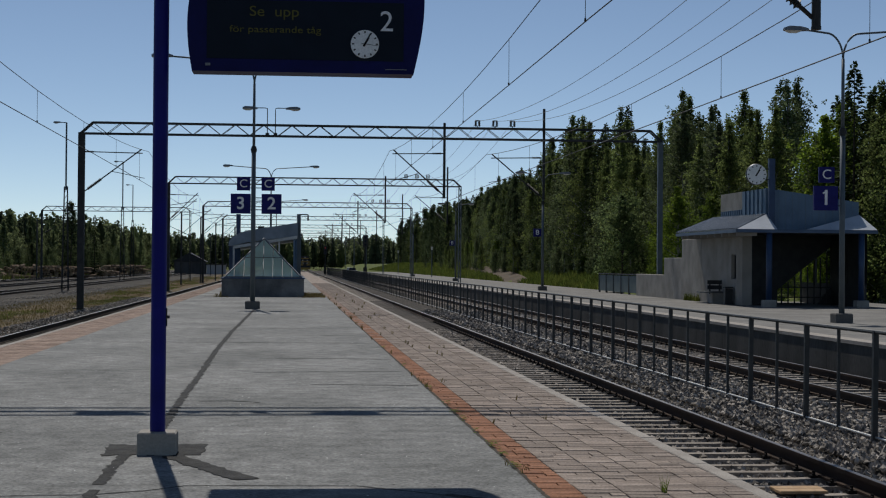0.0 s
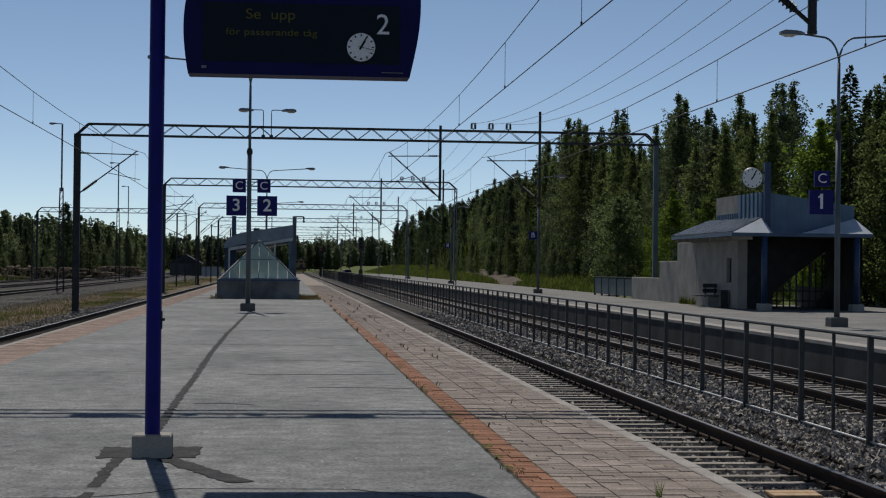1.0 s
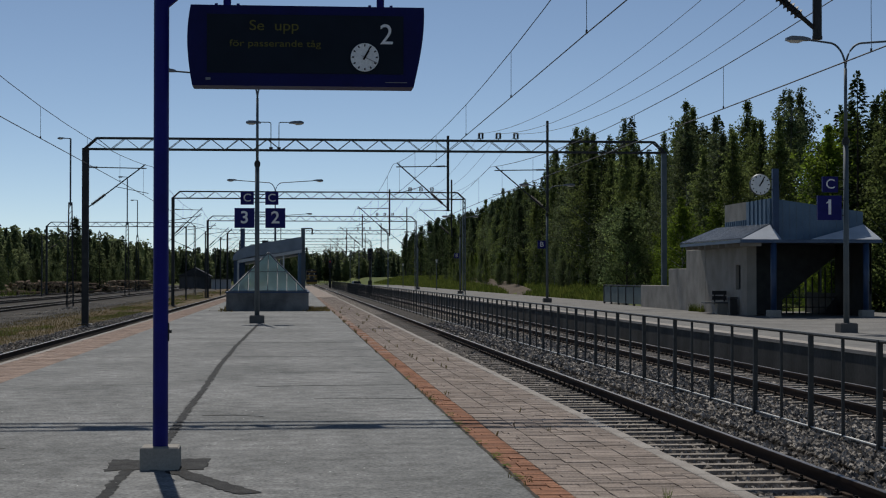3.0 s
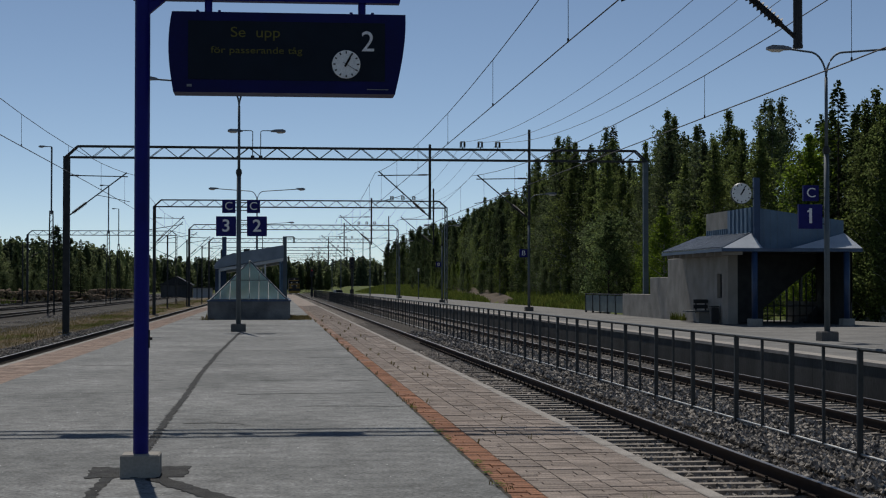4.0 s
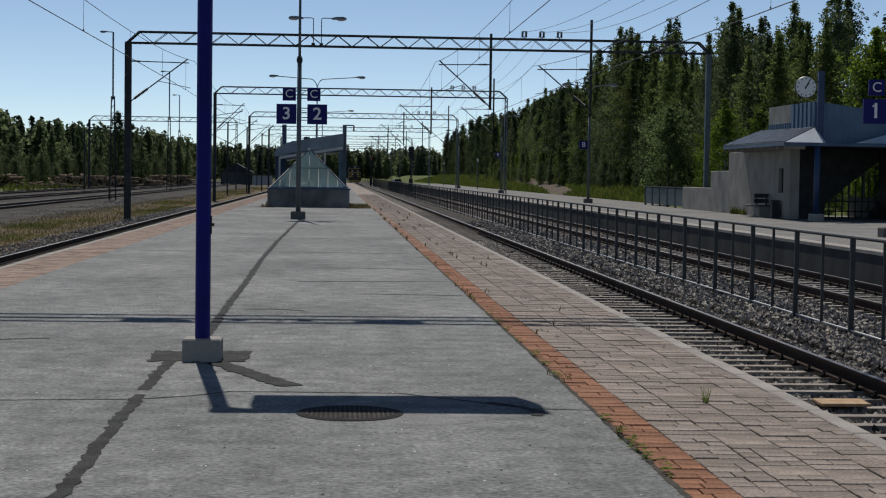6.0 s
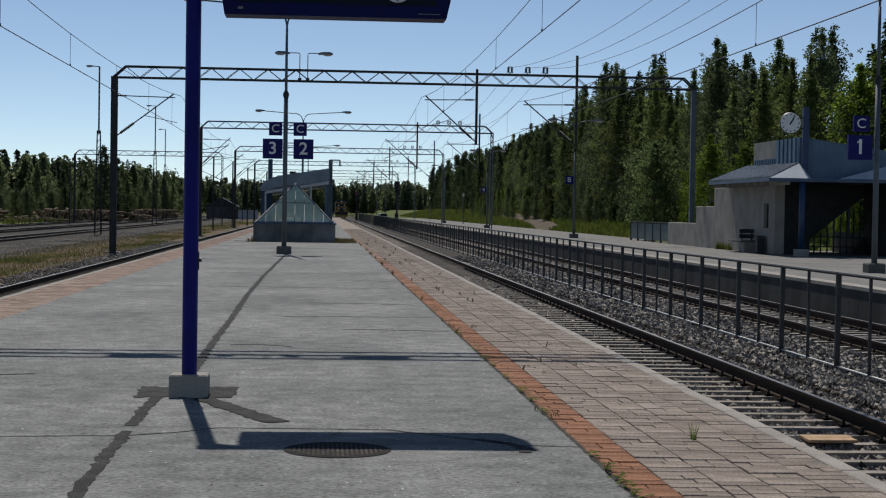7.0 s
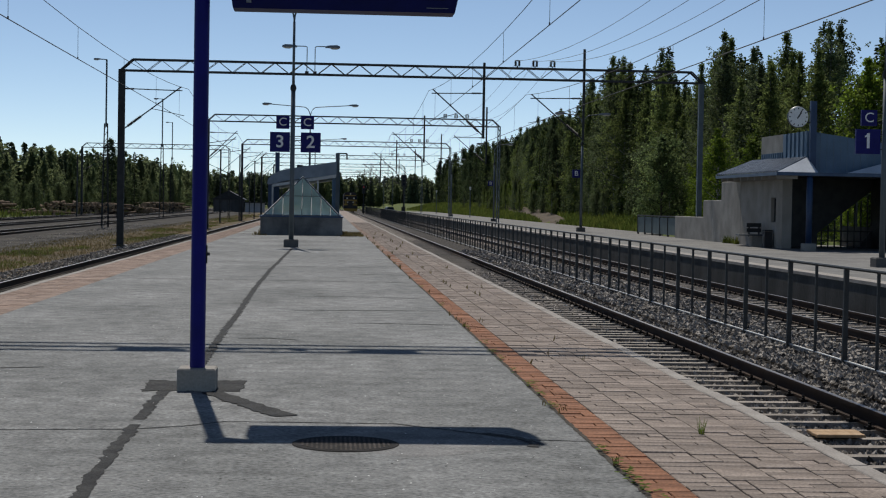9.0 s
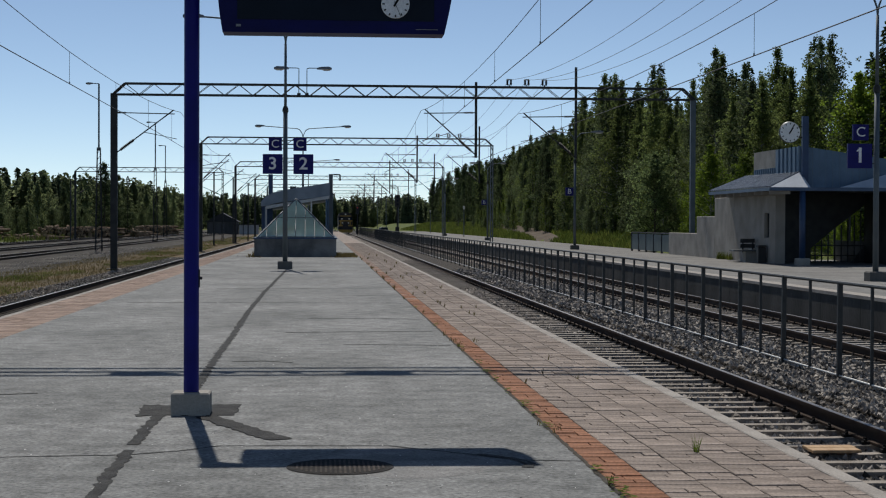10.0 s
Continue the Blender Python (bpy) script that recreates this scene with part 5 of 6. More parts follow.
def far_woods():
    """Distant woods: ragged small trees joined into one sheet of forest."""
    g = Geo()
    rnd = random.Random(5)
    spots = []
    for k in range(620):
        spots.append((rnd.uniform(-70, 90), rnd.uniform(580, 820)))
    for k in range(420):
        y = 225 + 430 * rnd.random() ** 1.3
        spots.append((-(50 - 0.026 * (y - 215)) - rnd.uniform(4, 22), y))
    for x, y in spots:
        if abs(x - 1) < 16 and y < 640:
            continue
        h = rnd.uniform(8, 12) + max(0, y - 560) * 0.012
        if y < 560:
            h = rnd.uniform(6.5, 11.5) + (y - 215) * 0.009
        w, cone = h * rnd.uniform(0.13, 0.2), rnd.random() < 0.6
        g.tube([(x, y, -1), (x, y, h * 0.9)], 0.1, 4, 0, 0.03, caps=False)
        g.lathe((x, y, 0), (x, y, h * 0.93), [w * c for c in ((0.6, 0.62, 0.45, 0.2, 0.02) if cone else (0.5, 0.85, 0.85, 0.6, 0.1))], 6, 1 if cone else 2)
        n = 210
        for q in range(n):
            u = rnd.random() ** 1.25
            r = (w * (1 - u) ** 0.8 + 0.15 if cone else w * 1.25 * math.sin(math.pi * (0.12 + 0.86 * u)) ** 0.6) * rnd.uniform(0.5, 1.1)
            a = rnd.uniform(0, 6.283)
            p = Vector((x + r * math.cos(a), y + r * math.sin(a), h * (0.05 + 0.95 * u)))
            e = Vector((math.cos(a), math.sin(a), rnd.uniform(-0.9, 0.3))) * 0.75 * rnd.uniform(0.6, 1.2)
            b = e.cross(Vector((rnd.gauss(0, 1), rnd.gauss(0, 1), rnd.gauss(0, 1)))).normalized() * 0.32
            g.add([p - e * 0.5, p + b, p + e * 0.6, p - b], [(0, 1, 2, 3)], 1 if cone else 2)
    tagged(solid("distant_woods", g, [BARK, HAZECONIFER, HAZELEAF], "distant mixed woods closing the view", "woods"), kind="stuff")


def build_trees():
    spr = [make_conifer(11 + k, 12.0, 1.75 + 0.25 * k, SPRUCE, 1.0) for k in range(4)]
    pin = [make_pine(31 + k, 12.0, 1.5 + 0.2 * k, PINE) for k in range(4)]
    bir = [make_broadleaf(51 + k, 10.0, 1.4 + 0.2 * k, ASPEN if k in (2, 4) else BIRCH, BIRCHBARK, 0.12, 600, 0.04, 1.5) for k in range(5)]
    # trees beyond the yard, with the haze over them in the leaf colour
    far = [make_broadleaf(61 + k, 10.0, 1.9 + 0.2 * k, HAZELEAF, BIRCHBARK, 0.2, 420, 0.02, 1.5) for k in range(3)]
    asp = [make_broadleaf(71 + k, 6.0, 1.6, ASPEN, BARK, 0.12, 520, 0.03) for k in range(2)]
    wil = [make_broadleaf(81, 6.0, 1.75, WILLOW, BARK, 0.13, 620, 0.02)]
    lim = [make_broadleaf(91 + k, 8.0, 1.5, LIME, BIRCHBARK, 0.13, 520, 0.05) for k in range(2)]
    ls = "dark green spruce at the forest edge"
    lb = "fresh green birch with leafy crown at the forest edge"
    rng.seed(21)
    # forest beside the side platform
    y = 74.0
    while y < 460:
        for row in range(3):
            x = 24.3 + 2.7 * row + rng.uniform(-1.0, 1.0) + min(5.5, max(0, (y - 165)) * 0.05)
            if y < 86 and row == 0:
                x += 4.5
            yy = y + rng.uniform(-1.2, 1.2)
            # the skyline of the stand, as heights over a line at x = 24
            top = float(np.interp(yy * 24 / x, (69, 74, 77, 81, 86, 91, 99, 104, 112, 116, 119, 129, 136, 143, 150, 160, 179, 199, 225, 303, 460), (10.0, 9.6, 11.0, 10.2, 11.3, 11.0, 11.9, 11.0, 10.2, 12.4, 12.9, 12.6, 14.0, 14.4, 13.2, 10.9, 11.8, 10.8, 11.0, 11.2, 11.2)))
            hh = 1.59 + (top - 1.59) * x / 24 - ground_height(x, yy)
            hh *= rng.uniform(0.74, 0.98) if row < 2 else rng.uniform(0.86, 1.0)
            r = rng.random()
            if r < (0.8 if yy * 24 / x < 155 else 0.2):
                place(rng.choice(bir), x, yy, hh / 10.5, rng.uniform(0, 360), lb, "forest trees")
            elif r < 0.5 or yy * 24 / x < 155:
                place(rng.choice(spr), x, yy, hh / 12, rng.uniform(0, 360), ls, "forest trees")
            else:
                place(rng.choice(pin), x, yy, hh / 12, rng.uniform(0, 360), "grey-green pine at the forest edge", "forest trees")
        y += 2.9 if y < 180 else (4.2 if y < 300 else 8)
    place(wil[0], 21.5, 105.5, 1.0, 40, "pale grey-green willow with a rounded crown", "forest trees")
    place(asp[1], 23.0, 119, 0.9, 140, "pale grey-green willow with a rounded crown", "forest trees")
    for x, y, s in ((20.7, 87, 0.72), (20.0, 89, 0.3), (21.4, 92.5, 0.36), (22.8, 101, 0.5), (22.6, 98, 0.5), (27.3, 82.5, 1.18), (28.9, 84.5, 1.15), (29.2, 78, 1.0), (23.6, 90, 0.75), (22.4, 77.5, 0.36), (23.6, 78.6, 0.45), (25.2, 78.2, 0.44), (21.6, 80.5, 0.4), (24.4, 76.0, 0.3), (22.4, 87.5, 0.45)):
        place(rng.choice(lim), x, y, s, rng.uniform(0, 360), "bright green young birch beside the platform wall", "forest trees")
    for k in range(70):
        y = 100 + 1.9 * k + rng.uniform(-1, 1)
        place(rng.choice(lim + asp + bir), 23.0 + rng.uniform(-0.6, 1.6) + k * 0.012, y, rng.uniform(0.2, 0.46), rng.uniform(0, 360), "leafy green undergrowth at the forest edge", "bushes")
    for k in range(26):
        y = 108 + 7 * k + rng.uniform(-2, 2)
        place(rng.choice(asp + bir), 23.2 + rng.uniform(-0.5, 1.3) + k * 0.03, y, rng.uniform(0.16, 0.34), rng.uniform(0, 360), "low leafy bush at the forest edge", "bushes")
    # far side of the yard
    for k in range(130):
        u = rng.random()
        y = 215 + 480 * u ** 1.3
        x = -(46 - 0.026 * (y - 215)) - rng.uniform(0, 14)
        hh = rng.uniform(5.5, 10.2) + (y - 215) * 0.009
        r = rng.random()
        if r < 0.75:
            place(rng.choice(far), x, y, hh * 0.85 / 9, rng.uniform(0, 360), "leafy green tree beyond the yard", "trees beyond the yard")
        else:
            place(rng.choice(spr + pin), x, y, hh / 12, rng.uniform(0, 360), "dark spruce beyond the yard", "trees beyond the yard")
    for k in range(46):
        y = 206 + 190 * rng.random() ** 1.2
        x = -(41 - 0.03 * (y - 206)) - rng.uniform(0, 9)
        place(rng.choice(asp), x, y, rng.uniform(0.5, 1.0), rng.uniform(0, 360), "grey-green willow bush beyond the yard", "trees beyond the yard")
    for x, y, h in ((-33, 255, 10.2), (-31.5, 258, 9.6), (-34.5, 262, 10.0), (-30.2, 262, 8.8)):
        place(rng.choice(spr + pin), x, y, h / 11.5, 30, "dark dense spruce beyond the yard", "trees beyond the yard")
    far_woods()
    for p in spr + pin + bir + far + asp + wil + lim:
        for o in list(p.children):
            bpy.data.objects.remove(o)
        bpy.data.objects.remove(p)


def build_grass():
    def blades(n, area, size, material, name, label):
        g = Geo()
        for _ in range(n):
            x, y = area()
            z = ground_height(x, y)
            h = size * rng.uniform(0.5, 1.5)
            a = rng.uniform(0, 6.28)
            w = h * 0.14
            lean = Vector((rng.gauss(0, 0.3), rng.gauss(0, 0.3), 1)) * h
            c, s = math.cos(a) * w, math.sin(a) * w
            g.add([(x - c, y - s, z - 0.03), (x + c, y + s, z - 0.03), (x + lean.x, y + lean.y, z + lean.z)], [(0, 1, 2)])
        tagged(solid(name, g, material, label, "grass"), kind="stuff")
    def bank():
        while True:
            x, y = 20.3 + 8.5 * rng.random() ** 1.2, 106 * (4.0 ** rng.random())
            u = (y - 146) / 92
            if not (0 < u < 1 and abs(x - (20.4 + 5.8 * u + 0.5 * math.sin(u * 5))) < 0.95):
                return x, y
    blades(46000, bank, 0.3, BLADE, "bank_grass", "lush green grass on the bank")
    def verge():
        while True:
            x, y = rng.uniform(-13.4, -9.9), 34 * (9 ** rng.random())
            if noise.noise((x * 0.35, y * 0.1, 5)) > 0.08 - 0.1 * (x > -12.0):
                return x, y
    blades(24000, verge, 0.08, BLADE, "verge_grass", "patchy green grass beside the track")
    blades(30000, lambda: (rng.uniform(-14.6, -10), 34 * (8 ** rng.random())), 0.09, STRAW, "verge_straw", "dry straw-coloured grass beside the track")
    blades(5000, lambda: (rng.uniform(-70, -34), rng.uniform(150, 330)), 0.6, BLADE, "yard_grass", "green weeds beyond the yard")
    g = Geo()
    for k in range(900):
        x = rng.choice((-3.15, 0.78)) + rng.gauss(0, 0.18) if rng.random() < 0.5 else rng.uniform(0.7, 1.7)
        y = rng.uniform(75.5, 92) if x < 0.7 else rng.uniform(76, 84)
        h, w = rng.uniform(0.04, 0.16), 0.02
        dx = rng.gauss(0, 0.05)
        g.add([(x - w, y, 0), (x + w, y, 0), (x + dx, y + rng.gauss(0, 0.05), h)], [(0, 1, 2)])
    tagged(solid("entrance_weeds", g, STRAW, "dry yellow weeds round the stair entrance", "weeds"), kind="stuff")
    # weeds in the joints of the paving
    g = Geo()
    for k in range(80):
        r = rng.random()
        if r < 0.4:
            y = 9 * (9 ** rng.random())
            x = 1.775 + rng.gauss(0, 0.025)
        else:
            y = 12 * (7 ** rng.random())
            x = rng.choice((2.05, 2.345, 2.643, 2.941)) + rng.gauss(0, 0.01)
        if noise.noise((y * 1.3, x, 8)) < 0.12 and y < 30 or r > 0.6 and y < 16:
            continue
        for q in range(4):
            h = rng.uniform(0.01, 0.03) + y * 0.0005
            a = rng.uniform(0, 6.28)
            ln = Vector((rng.gauss(0, 0.25), rng.gauss(0, 0.25), 1)) * h * 1.5
            px, py = x + rng.gauss(0, 0.01), y + rng.gauss(0, 0.02)
            w = 0.002 + y * 0.0001
            g.add([(px - w, py, 0), (px + w, py, 0), (px + ln.x + w, py + ln.y, ln.z), (px + ln.x - w * 0.3, py + ln.y, ln.z * 1.1)], [(0, 1, 2, 3)])
    tagged(solid("dry_sprigs", g, STRAW, "small dry sprigs growing in the paving joints", "weeds"), kind="stuff")
    g = Geo()
    for y in (9.6, 9.9, 14.2, 14.35, 16.7, 17.5, 21.0, 25.5, 31.0, 8.6, 9.05, 9.3, 10.5, 12.8, 13.6, 18.6, 15.5):
        for q in range(20):
            a, h = rng.uniform(0, 6.28), rng.uniform(0.01, 0.045)
            px, py = 1.785 + rng.gauss(0, 0.022), y + rng.gauss(0, 0.07)
            e = Vector((math.cos(a), math.sin(a), 0)) * 0.022
            b = Vector((-math.sin(a), math.cos(a), 0.2)) * 0.011
            c = Vector((px, py, h))
            g.add([c - e, c + b, c + e, c - b], [(0, 1, 2, 3)])
    tagged(solid("joint_weeds", g, LIME, "small green weeds growing in the paving joints", "weeds"), kind="stuff")
    t = thing("grass_tuft", "single green grass tuft growing from the paving", "weed", (2.63, 11.35, 0))
    g = Geo()
    for q in range(14):
        ln = Vector((rng.gauss(0, 0.14), rng.gauss(0, 0.14), 1)) * rng.uniform(0.06, 0.15)
        px, py, w = rng.gauss(0, 0.012), rng.gauss(0, 0.012), 0.0032
        g.add([(px - w, py, 0), (px + w, py, 0), (px + ln.x * 1.6, py + ln.y * 1.6, ln.z)], [(0, 1, 2)])
    part("foliage", g, LIME, t)


# ---- the yard, signals, train ----
def build_yard():
    for i, cx in enumerate((-19.6, -25.2, -31.0)):
        t = thing("railway_track", "dark rusty siding track in the yard", "railway track", kind="structure")
        for s in (-1, 1):
            g = Geo()
            rail_profile(g, cx + s * 0.798, 40, 420)
            part("rail", g, [RAIL, RAILTOP], t)
        g = Geo()
        g.prism([(cx - 2.0, -0.9), (cx - 1.3, -0.7), (cx + 1.3, -0.7), (cx + 2.0, -0.9)], 40, 420)
        part("ballast_bed", g, BALLAST, t)

    def flood(x, y, h):
        m = thing("flood_light_mast", "tall thin lattice lamp mast in the yard", "lamp mast", (x, y, -0.8), group="yard lamp masts")
        g = Geo()
        w = 0.26
        for sx, sy in ((-1, -1), (1, -1), (1, 1), (-1, 1)):
            g.tube([(sx * w, sy * w, 0), (sx * 0.12, sy * 0.12, h * 0.62)], 0.035, 4)
        for k in range(16):
            z = h * 0.62 * k / 16
            ww = w - (w - 0.12) * k / 16
            g.tube([(-ww, -ww, z), (ww, -ww, z + 0.4)], 0.02, 4)
        part("lattice_base", g, STEEL, m)
        g = Geo()
        g.tube([(0, 0, h * 0.6), (0, 0, h)], 0.07, 8)
        g.tube([(0, 0, h), (-0.5, 0, h + 0.02)], 0.04, 6)
        part("pole", g, MAST, m)
        lamp_head(m, -0.4, 0, h + 0.0, -1, 0.9)
    flood(-18.0, 136, 13.6)
    flood(-19.6, 198, 14.2)
    flood(-24.0, 258, 14.2)
    for x, y in ((-29.8, 200), (-7.9 - 3, 143.5), (-14, 300), (-10.9, 170), (-9.9, 188), (-9.4, 215)):
        h = 7.6
        m = thing("line_mast", "slim dark steel overhead-line mast", "mast", (x, y, -0.85), group="overhead-line masts")
        g = Geo()
        g.box(-0.075, 0.075, -0.07, 0.07, 0, h)
        part("pole", g, STEEL, m)
        g = Geo()
        g.tube([(0, 0, h - 0.4), (3.0, 0, h + 0.1)], 0.03, 5)
        g.tube([(0, 0, h - 2.3), (3.0, 0, h + 0.3)], 0.03, 5)
        part("arm", g, STEEL, m)
    # log piles
    log_meshes = []
    for r in (0.15, 0.19, 0.23):
        g = Geo()
        g.tube([(0, 0, 0), (0, 2.2, 0), (0, 4.5, 0)], r, 8, 0, r * 0.85, caps=False)
        g.tube([(0, -0.004, 0), (0, 0.002, 0)], r, 8, 1)
        log_meshes.append(g.mesh("log", [LOG, LOGEND]))
    for x, y, w, h in ((-45, 215, 9, 1.5), (-38.5, 222, 6, 0.7), (-34.5, 236, 12, 1.5), (-29.5, 262, 6, 1.0), (-30, 300, 10, 1.6)):
        p = thing("log_pile", "pile of brown sawn logs beside the yard", "log pile", (x, y, -0.8), group="log piles")
        z, row = 0.16, 0
        while z < h:
            inset = z * 0.9
            xx = -w / 2 + inset + 0.2 * (row % 2)
            while xx < w / 2 - inset:
                k = part("log", rng.choice(log_meshes), None, p)
                k.matrix_basis = pose(xx, rng.uniform(-0.9, 0.9), z + rng.uniform(-0.15, 0.15), rng.uniform(-4, 4), rng.uniform(0, 360), rng.gauss(0, 14))
                xx += 0.42
            z += 0.33
            row += 1
    h = thing("shed", "small grey shed with pale wall in the yard", "shed", (-16.5, 330, -0.8))
    g = Geo()
    g.box(-6, 0, 0, 5, 0, 2.5)
    part("wall", g, CONCRETE_D, h)
    g = Geo()
    g.prism([(-6.4, 2.5), (-3, 4.3), (0.4, 2.5)], -0.3, 5.3)
    part("roof", g, STEEL, h)
    g = Geo()
    g.box(0.3, 4.0, 0, 4, 0, 1.9)
    part("annex", g, PALEWALL, h)
    g = Geo()
    g.box(0.1, 4.2, -0.2, 4.2, 1.9, 2.05)
    part("annex_roof", g, STEEL, h)


def build_signal(x, y, h, red):
    s = thing("railway_signal", "black railway signal on a slim post", "railway signal", (x, y, -0.7), group="signals")
    g = Geo()
    g.tube([(0, 0, 0), (0, 0, h)], 0.09, 8)
    part("post", g, STEEL, s)
    g = Geo()
    g.box(-0.32, 0.32, -0.1, 0.1, h - 1.6, h)
    head = part("signal_head", g, BLACK, s)
    for k in range(3):
        g = Geo()
        g.tube([(0, -0.1, h - 0.35 - 0.45 * k), (0, -0.14, h - 0.35 - 0.45 * k)], 0.13, 12)
        part("lens", g, REDLIGHT if red and k == 0 else SCREEN, head)
    g = Geo()
    g.box(-0.25, 0.25, 0.0, 0.3, 0.2, 1.8)
    part("ladder_cage", g, STEEL, s)


def build_train():
    t = thing("locomotive", "yellow and black diesel locomotive with lit headlights", "locomotive", (TRACK_2, 470, RAIL_Z))
    g = Geo()
    g.box(-1.55, 1.55, 0, 15, 0.75, 1.35)
    part("frame", g, LOCODARK, t)
    g = Geo()
    g.prism([(-1.45, 1.35), (1.45, 1.35), (1.45, 3.2), (1.15, 3.75), (-1.15, 3.75), (-1.45, 3.2)], 0.9, 5.0)
    part("hood", g, LOCODARK, t, "dark engine hood")
    g = Geo()
    g.prism([(-1.5, 1.35), (1.5, 1.35), (1.5, 3.6), (1.2, 4.2), (0.6, 4.4), (-0.6, 4.4), (-1.2, 4.2), (-1.5, 3.6)], 5.0, 14.5)
    part("cab", g, LOCODARK, t)
    for x in (-0.98, 0.98):
        g = Geo()
        g.box(x - 0.4, x + 0.4, 0.86, 0.9, 2.75, 3.45)
        part("cab_window", g, SCREEN, t)
        g = Geo()
        g.box(x - 0.45, x + 0.45, 0.84, 0.88, 1.45, 1.75)
        part("yellow_band", g, YELLOW, t)
        g = Geo()
        g.box(x - 0.1, x + 0.1, 0.83, 0.9, 1.75, 2.75)
        part("yellow_stripe", g, YELLOW, t)
        g = Geo()
        g.tube([(x * 0.62, 0.8, 2.15), (x * 0.62, 0.86, 2.15)], 0.14, 12)
        part("headlight", g, HEADLIGHT, t, "lit headlight")
        g = Geo()
        g.tube([(x, -0.45, 1.05), (x, 0, 1.05)], 0.1, 8)
        g.tube([(x, -0.5, 1.05), (x, -0.44, 1.05)], 0.24, 14)
        part("buffer", g, STEEL, t)
        g = Geo()
        g.tube([(x * 1.45, 0.2, 1.35), (x * 1.45, 0.2, 2.4)], 0.03, 6)
        g.tube([(x * 1.45, 0.2, 2.4), (x * 0.5, 0.2, 2.4)], 0.03, 6)
        part("handrail", g, YELLOW, t)
    g = Geo()
    g.box(-1.45, 1.45, 0.82, 0.89, 2.5, 2.68)
    g.box(-1.2, 1.2, 0.82, 0.89, 3.5, 3.68)
    part("yellow_band", g, YELLOW, t)
    g = Geo()
    g.prism([(-1.4, 0.15), (1.4, 0.15), (1.5, 0.75), (-1.5, 0.75)], -0.05, 0.1)
    part("snow_plough", g, YELLOW, t, "yellow plough and buffer beam")
    g = Geo()
    g.tube([(0, 0.8, 3.95), (0, 0.9, 3.95)], 0.16, 12)
    for x in (-0.75, 0.75):
        g.tube([(x, 0.8, 3.0), (x, 0.9, 3.0)], 0.17, 12)
    part("headlight", g, HEADLIGHT, t)
    for y in (2, 4, 10.5, 12.5):
        for s in (-1, 1):
            g = Geo()
            g.tube([(s * 0.72, y, 0.5), (s * 0.86, y, 0.5)], 0.5, 20)
            part("wheel", g, STEEL, t)
    return t


def build_path():
    g = Geo()
    pts = [(20.4 + 5.8 * u + 0.5 * math.sin(u * 5), 146 + 92 * u) for u in (i / 30 for i in range(31))]
    vs = []
    for x, y in pts:
        vs += [(x + o, y, ground_height(x + o, y) + 0.06) for o in (-0.9, 0, 0.9)]
    fs = []
    for i in range(30):
        for k in range(2):
            fs.append((i * 3 + k, i * 3 + k + 1, i * 3 + k + 4, i * 3 + k + 3))
    g.add(vs, fs)
    tagged(solid("footpath", g, PATH_M, "sandy brown footpath climbing the grassy bank", "path"), kind="structure")


def build_short_lamp(x, y):
    p = thing("short_lamp_post", "slim grey post with a small white lamp", "lamp post", (x, y, 0), group="short lamp posts")
    g = Geo()
    g.tube([(0, 0, -0.1), (0, 0, 3.3)], 0.06, 8, 0, 0.045)
    part("pole", g, MAST, p)
    g = Geo()
    g.tube([(0, 0, 3.3), (0, 0, 3.45), (0, 0, 3.7)], 0.09, 10, 0, 0.13)
    part("lamp_globe", g, LAMPGLASS, p, "white lamp head")


def build_car(x, y):
    c = thing("parked_car", "white car parked beyond the platform end", "car", (x, y, -0.75), 8)
    g = Geo()
    g.prism([(-0.85, 0.3), (0.85, 0.3), (0.88, 0.85), (0.8, 0.98), (-0.8, 0.98), (-0.88, 0.85)], 0, 4.2)
    part("body", g, PALEWALL, c, "white car body")
    g = Geo()
    g.prism([(-0.76, 0.98), (0.76, 0.98), (0.6, 1.48), (-0.6, 1.48)], 0.9, 3.7)
    part("glasshouse", g, SCREEN, c, "dark car windows")
    g = Geo()
    g.prism([(-0.62, 1.47), (0.62, 1.47), (0.55, 1.53), (-0.55, 1.53)], 1.2, 3.4)
    part("roof", g, PALEWALL, c)
    for wx in (-0.82, 0.7):
        for wy in (0.8, 3.3):
            g = Geo()
            g.tube([(wx, wy, 0.31), (wx + 0.12, wy, 0.31)], 0.31, 14)
            part("wheel", g, BLACK, c)


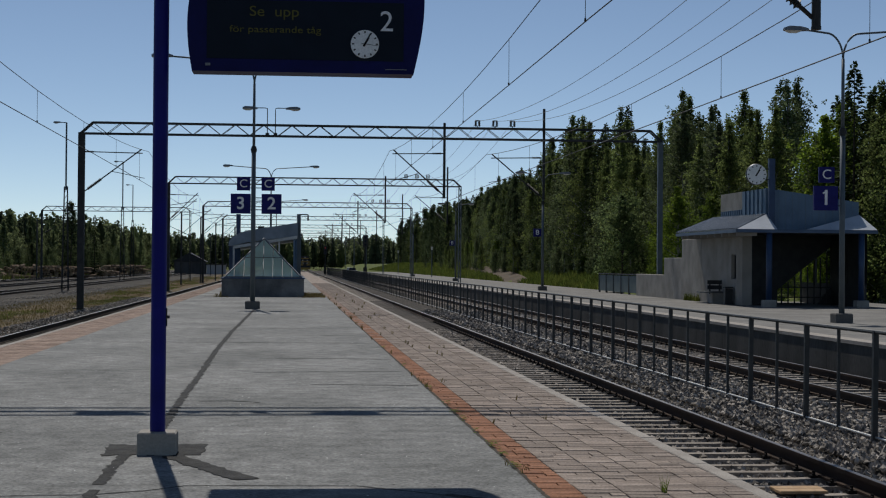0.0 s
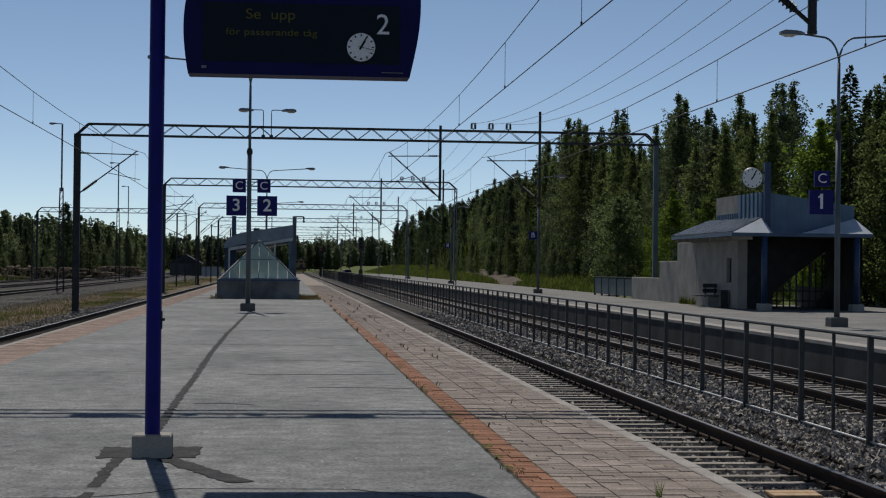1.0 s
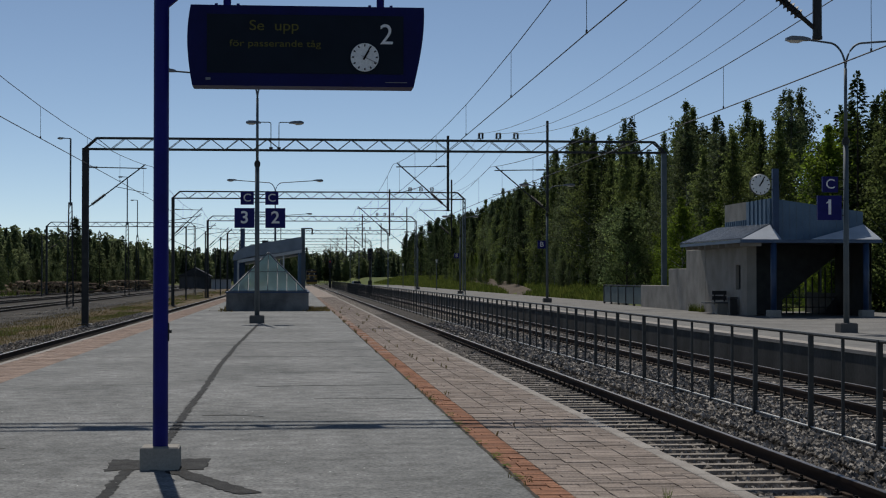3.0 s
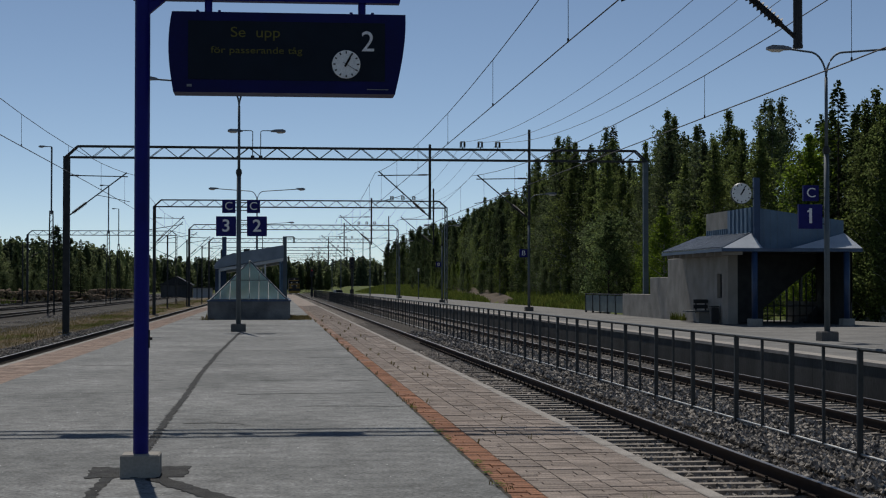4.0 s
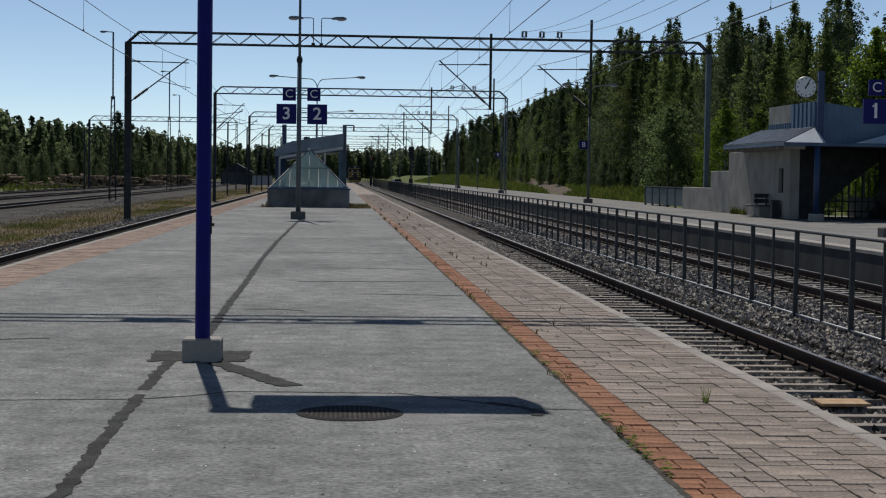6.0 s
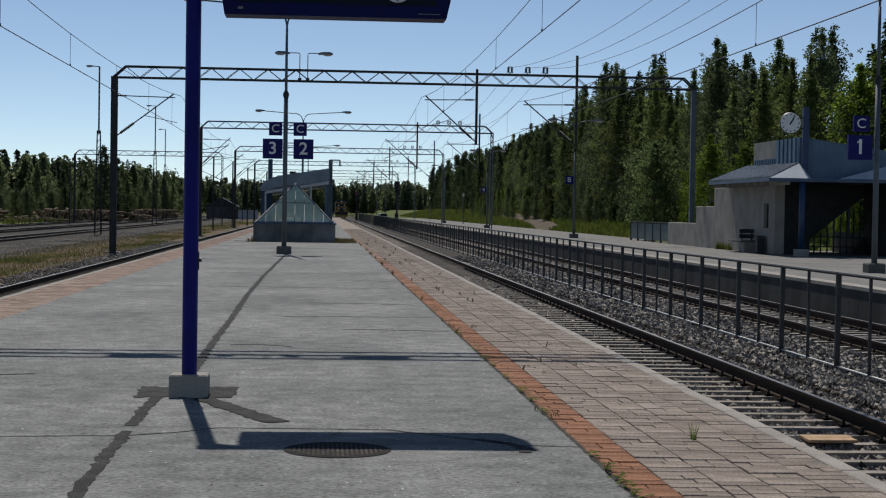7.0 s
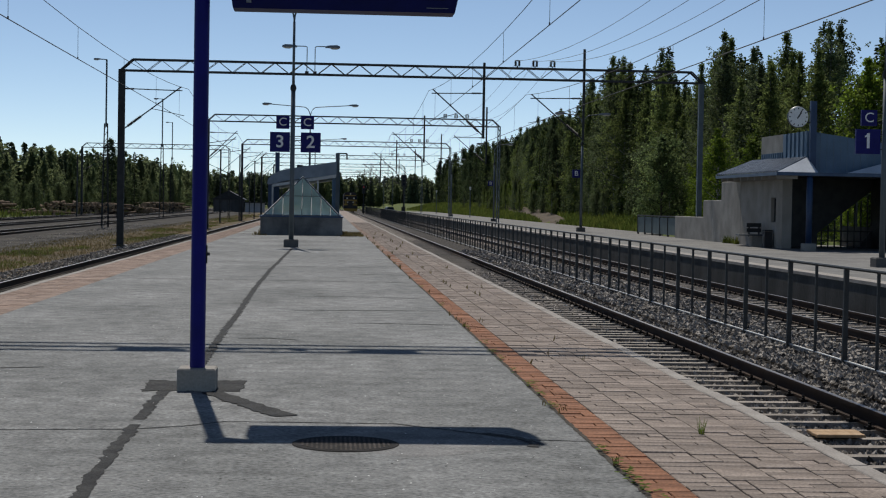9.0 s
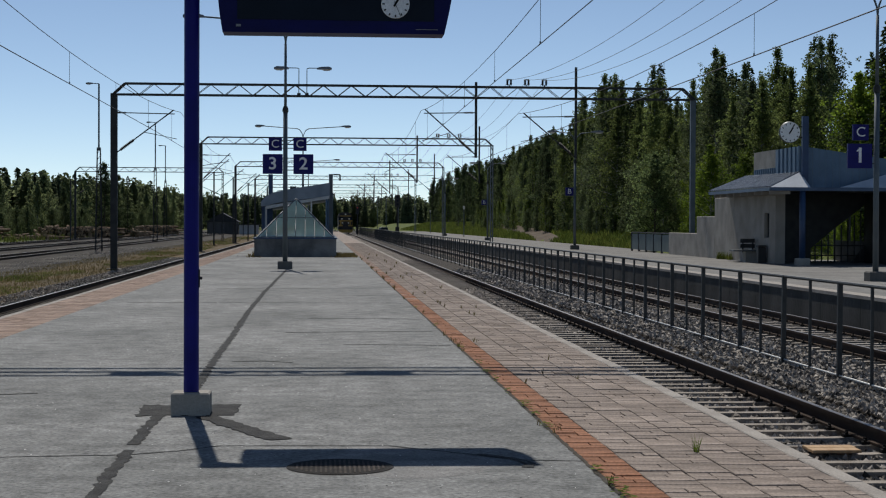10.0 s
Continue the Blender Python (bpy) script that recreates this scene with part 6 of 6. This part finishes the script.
# ---- assembly ----
build_ground()
build_platform()
build_platform_1()
build_track(TRACK_2, -40, 620, 150, "running track with concrete sleepers on ballast")
build_track(TRACK_1, -40, 620, 130, "running track with concrete sleepers behind the fence")
build_track(TRACK_3, -40, 620, 0, "running track along the far platform edge")
build_stones()
build_fence()
build_path()
for py in PORTALS:
    if py > 0:
        build_portal(py)
build_portal(212.0, yard=True)
build_catenary(TRACK_2, "contact and messenger wires over the platform track", 0.05, 5.62, 6.5, 0.22)
build_catenary(WIRE_1, "contact and messenger wires over the outer track", 0.15, 5.58, 6.38)
build_catenary(TRACK_3, "contact and messenger wires over the rear track", -0.2, 5.4, 6.3, 0.28)
build_feeders()
SIGNS = [(-0.43, 3.6, 0.68, "3"), (0.62, 3.6, 0.68, "2"), (-0.34, 4.28, 0.45, "C"), (0.5, 4.28, 0.45, "C")]
for k, my in enumerate((57.0, 121.0, 185.0)):
    build_mast((-1.22 - 0.1 * k, my, 0), 2.85, 2.85, 8.62, 0.5, SIGNS if k == 0 else [], "tall blue-grey platform lamp mast with two arms")
for my, body in ((46.0, "C"), (102.0, "B"), (156.0, "B"), (210.0, "")):
    sg = [(-0.5, 3.55, 0.7, "1"), (-0.48, 4.22, 0.45, "C")] if body == "C" else ([(-0.35, 3.6, 0.5, body)] if body else [])
    build_mast((15.75, my, 0), 1.1, 1.9 if my < 90 else 1.1, 8.45 if my < 90 else 7.4, 0.5, sg, "blue-grey lamp mast on the side platform")
second_pointer = build_info_display()
build_manhole()
build_entrance()
build_shelter()
build_board()
build_yard()
build_signal(9.9, 215, 6.0, False)
build_signal(7.0, 320, 5.6, True)
build_short_lamp(17.3, 200)
build_short_lamp(17.3, 262)
build_car(12.8, 330)
train = build_train()
build_trees()
build_grass()
build_pavers()


def motions():
    walk(train, [(t, pose(TRACK_2, y, RAIL_Z)) for t, y in ((0.0, 520), (2.5, 476), (5.0, 432), (7.5, 388), (10.0, 345))])
    walk(second_pointer, [(t, pose(1.678, -0.177, 3.397, 0, 97 + 6 * t, 0)) for t in (0.0, 2.5, 5.0, 7.5, 10.0)])


motions()
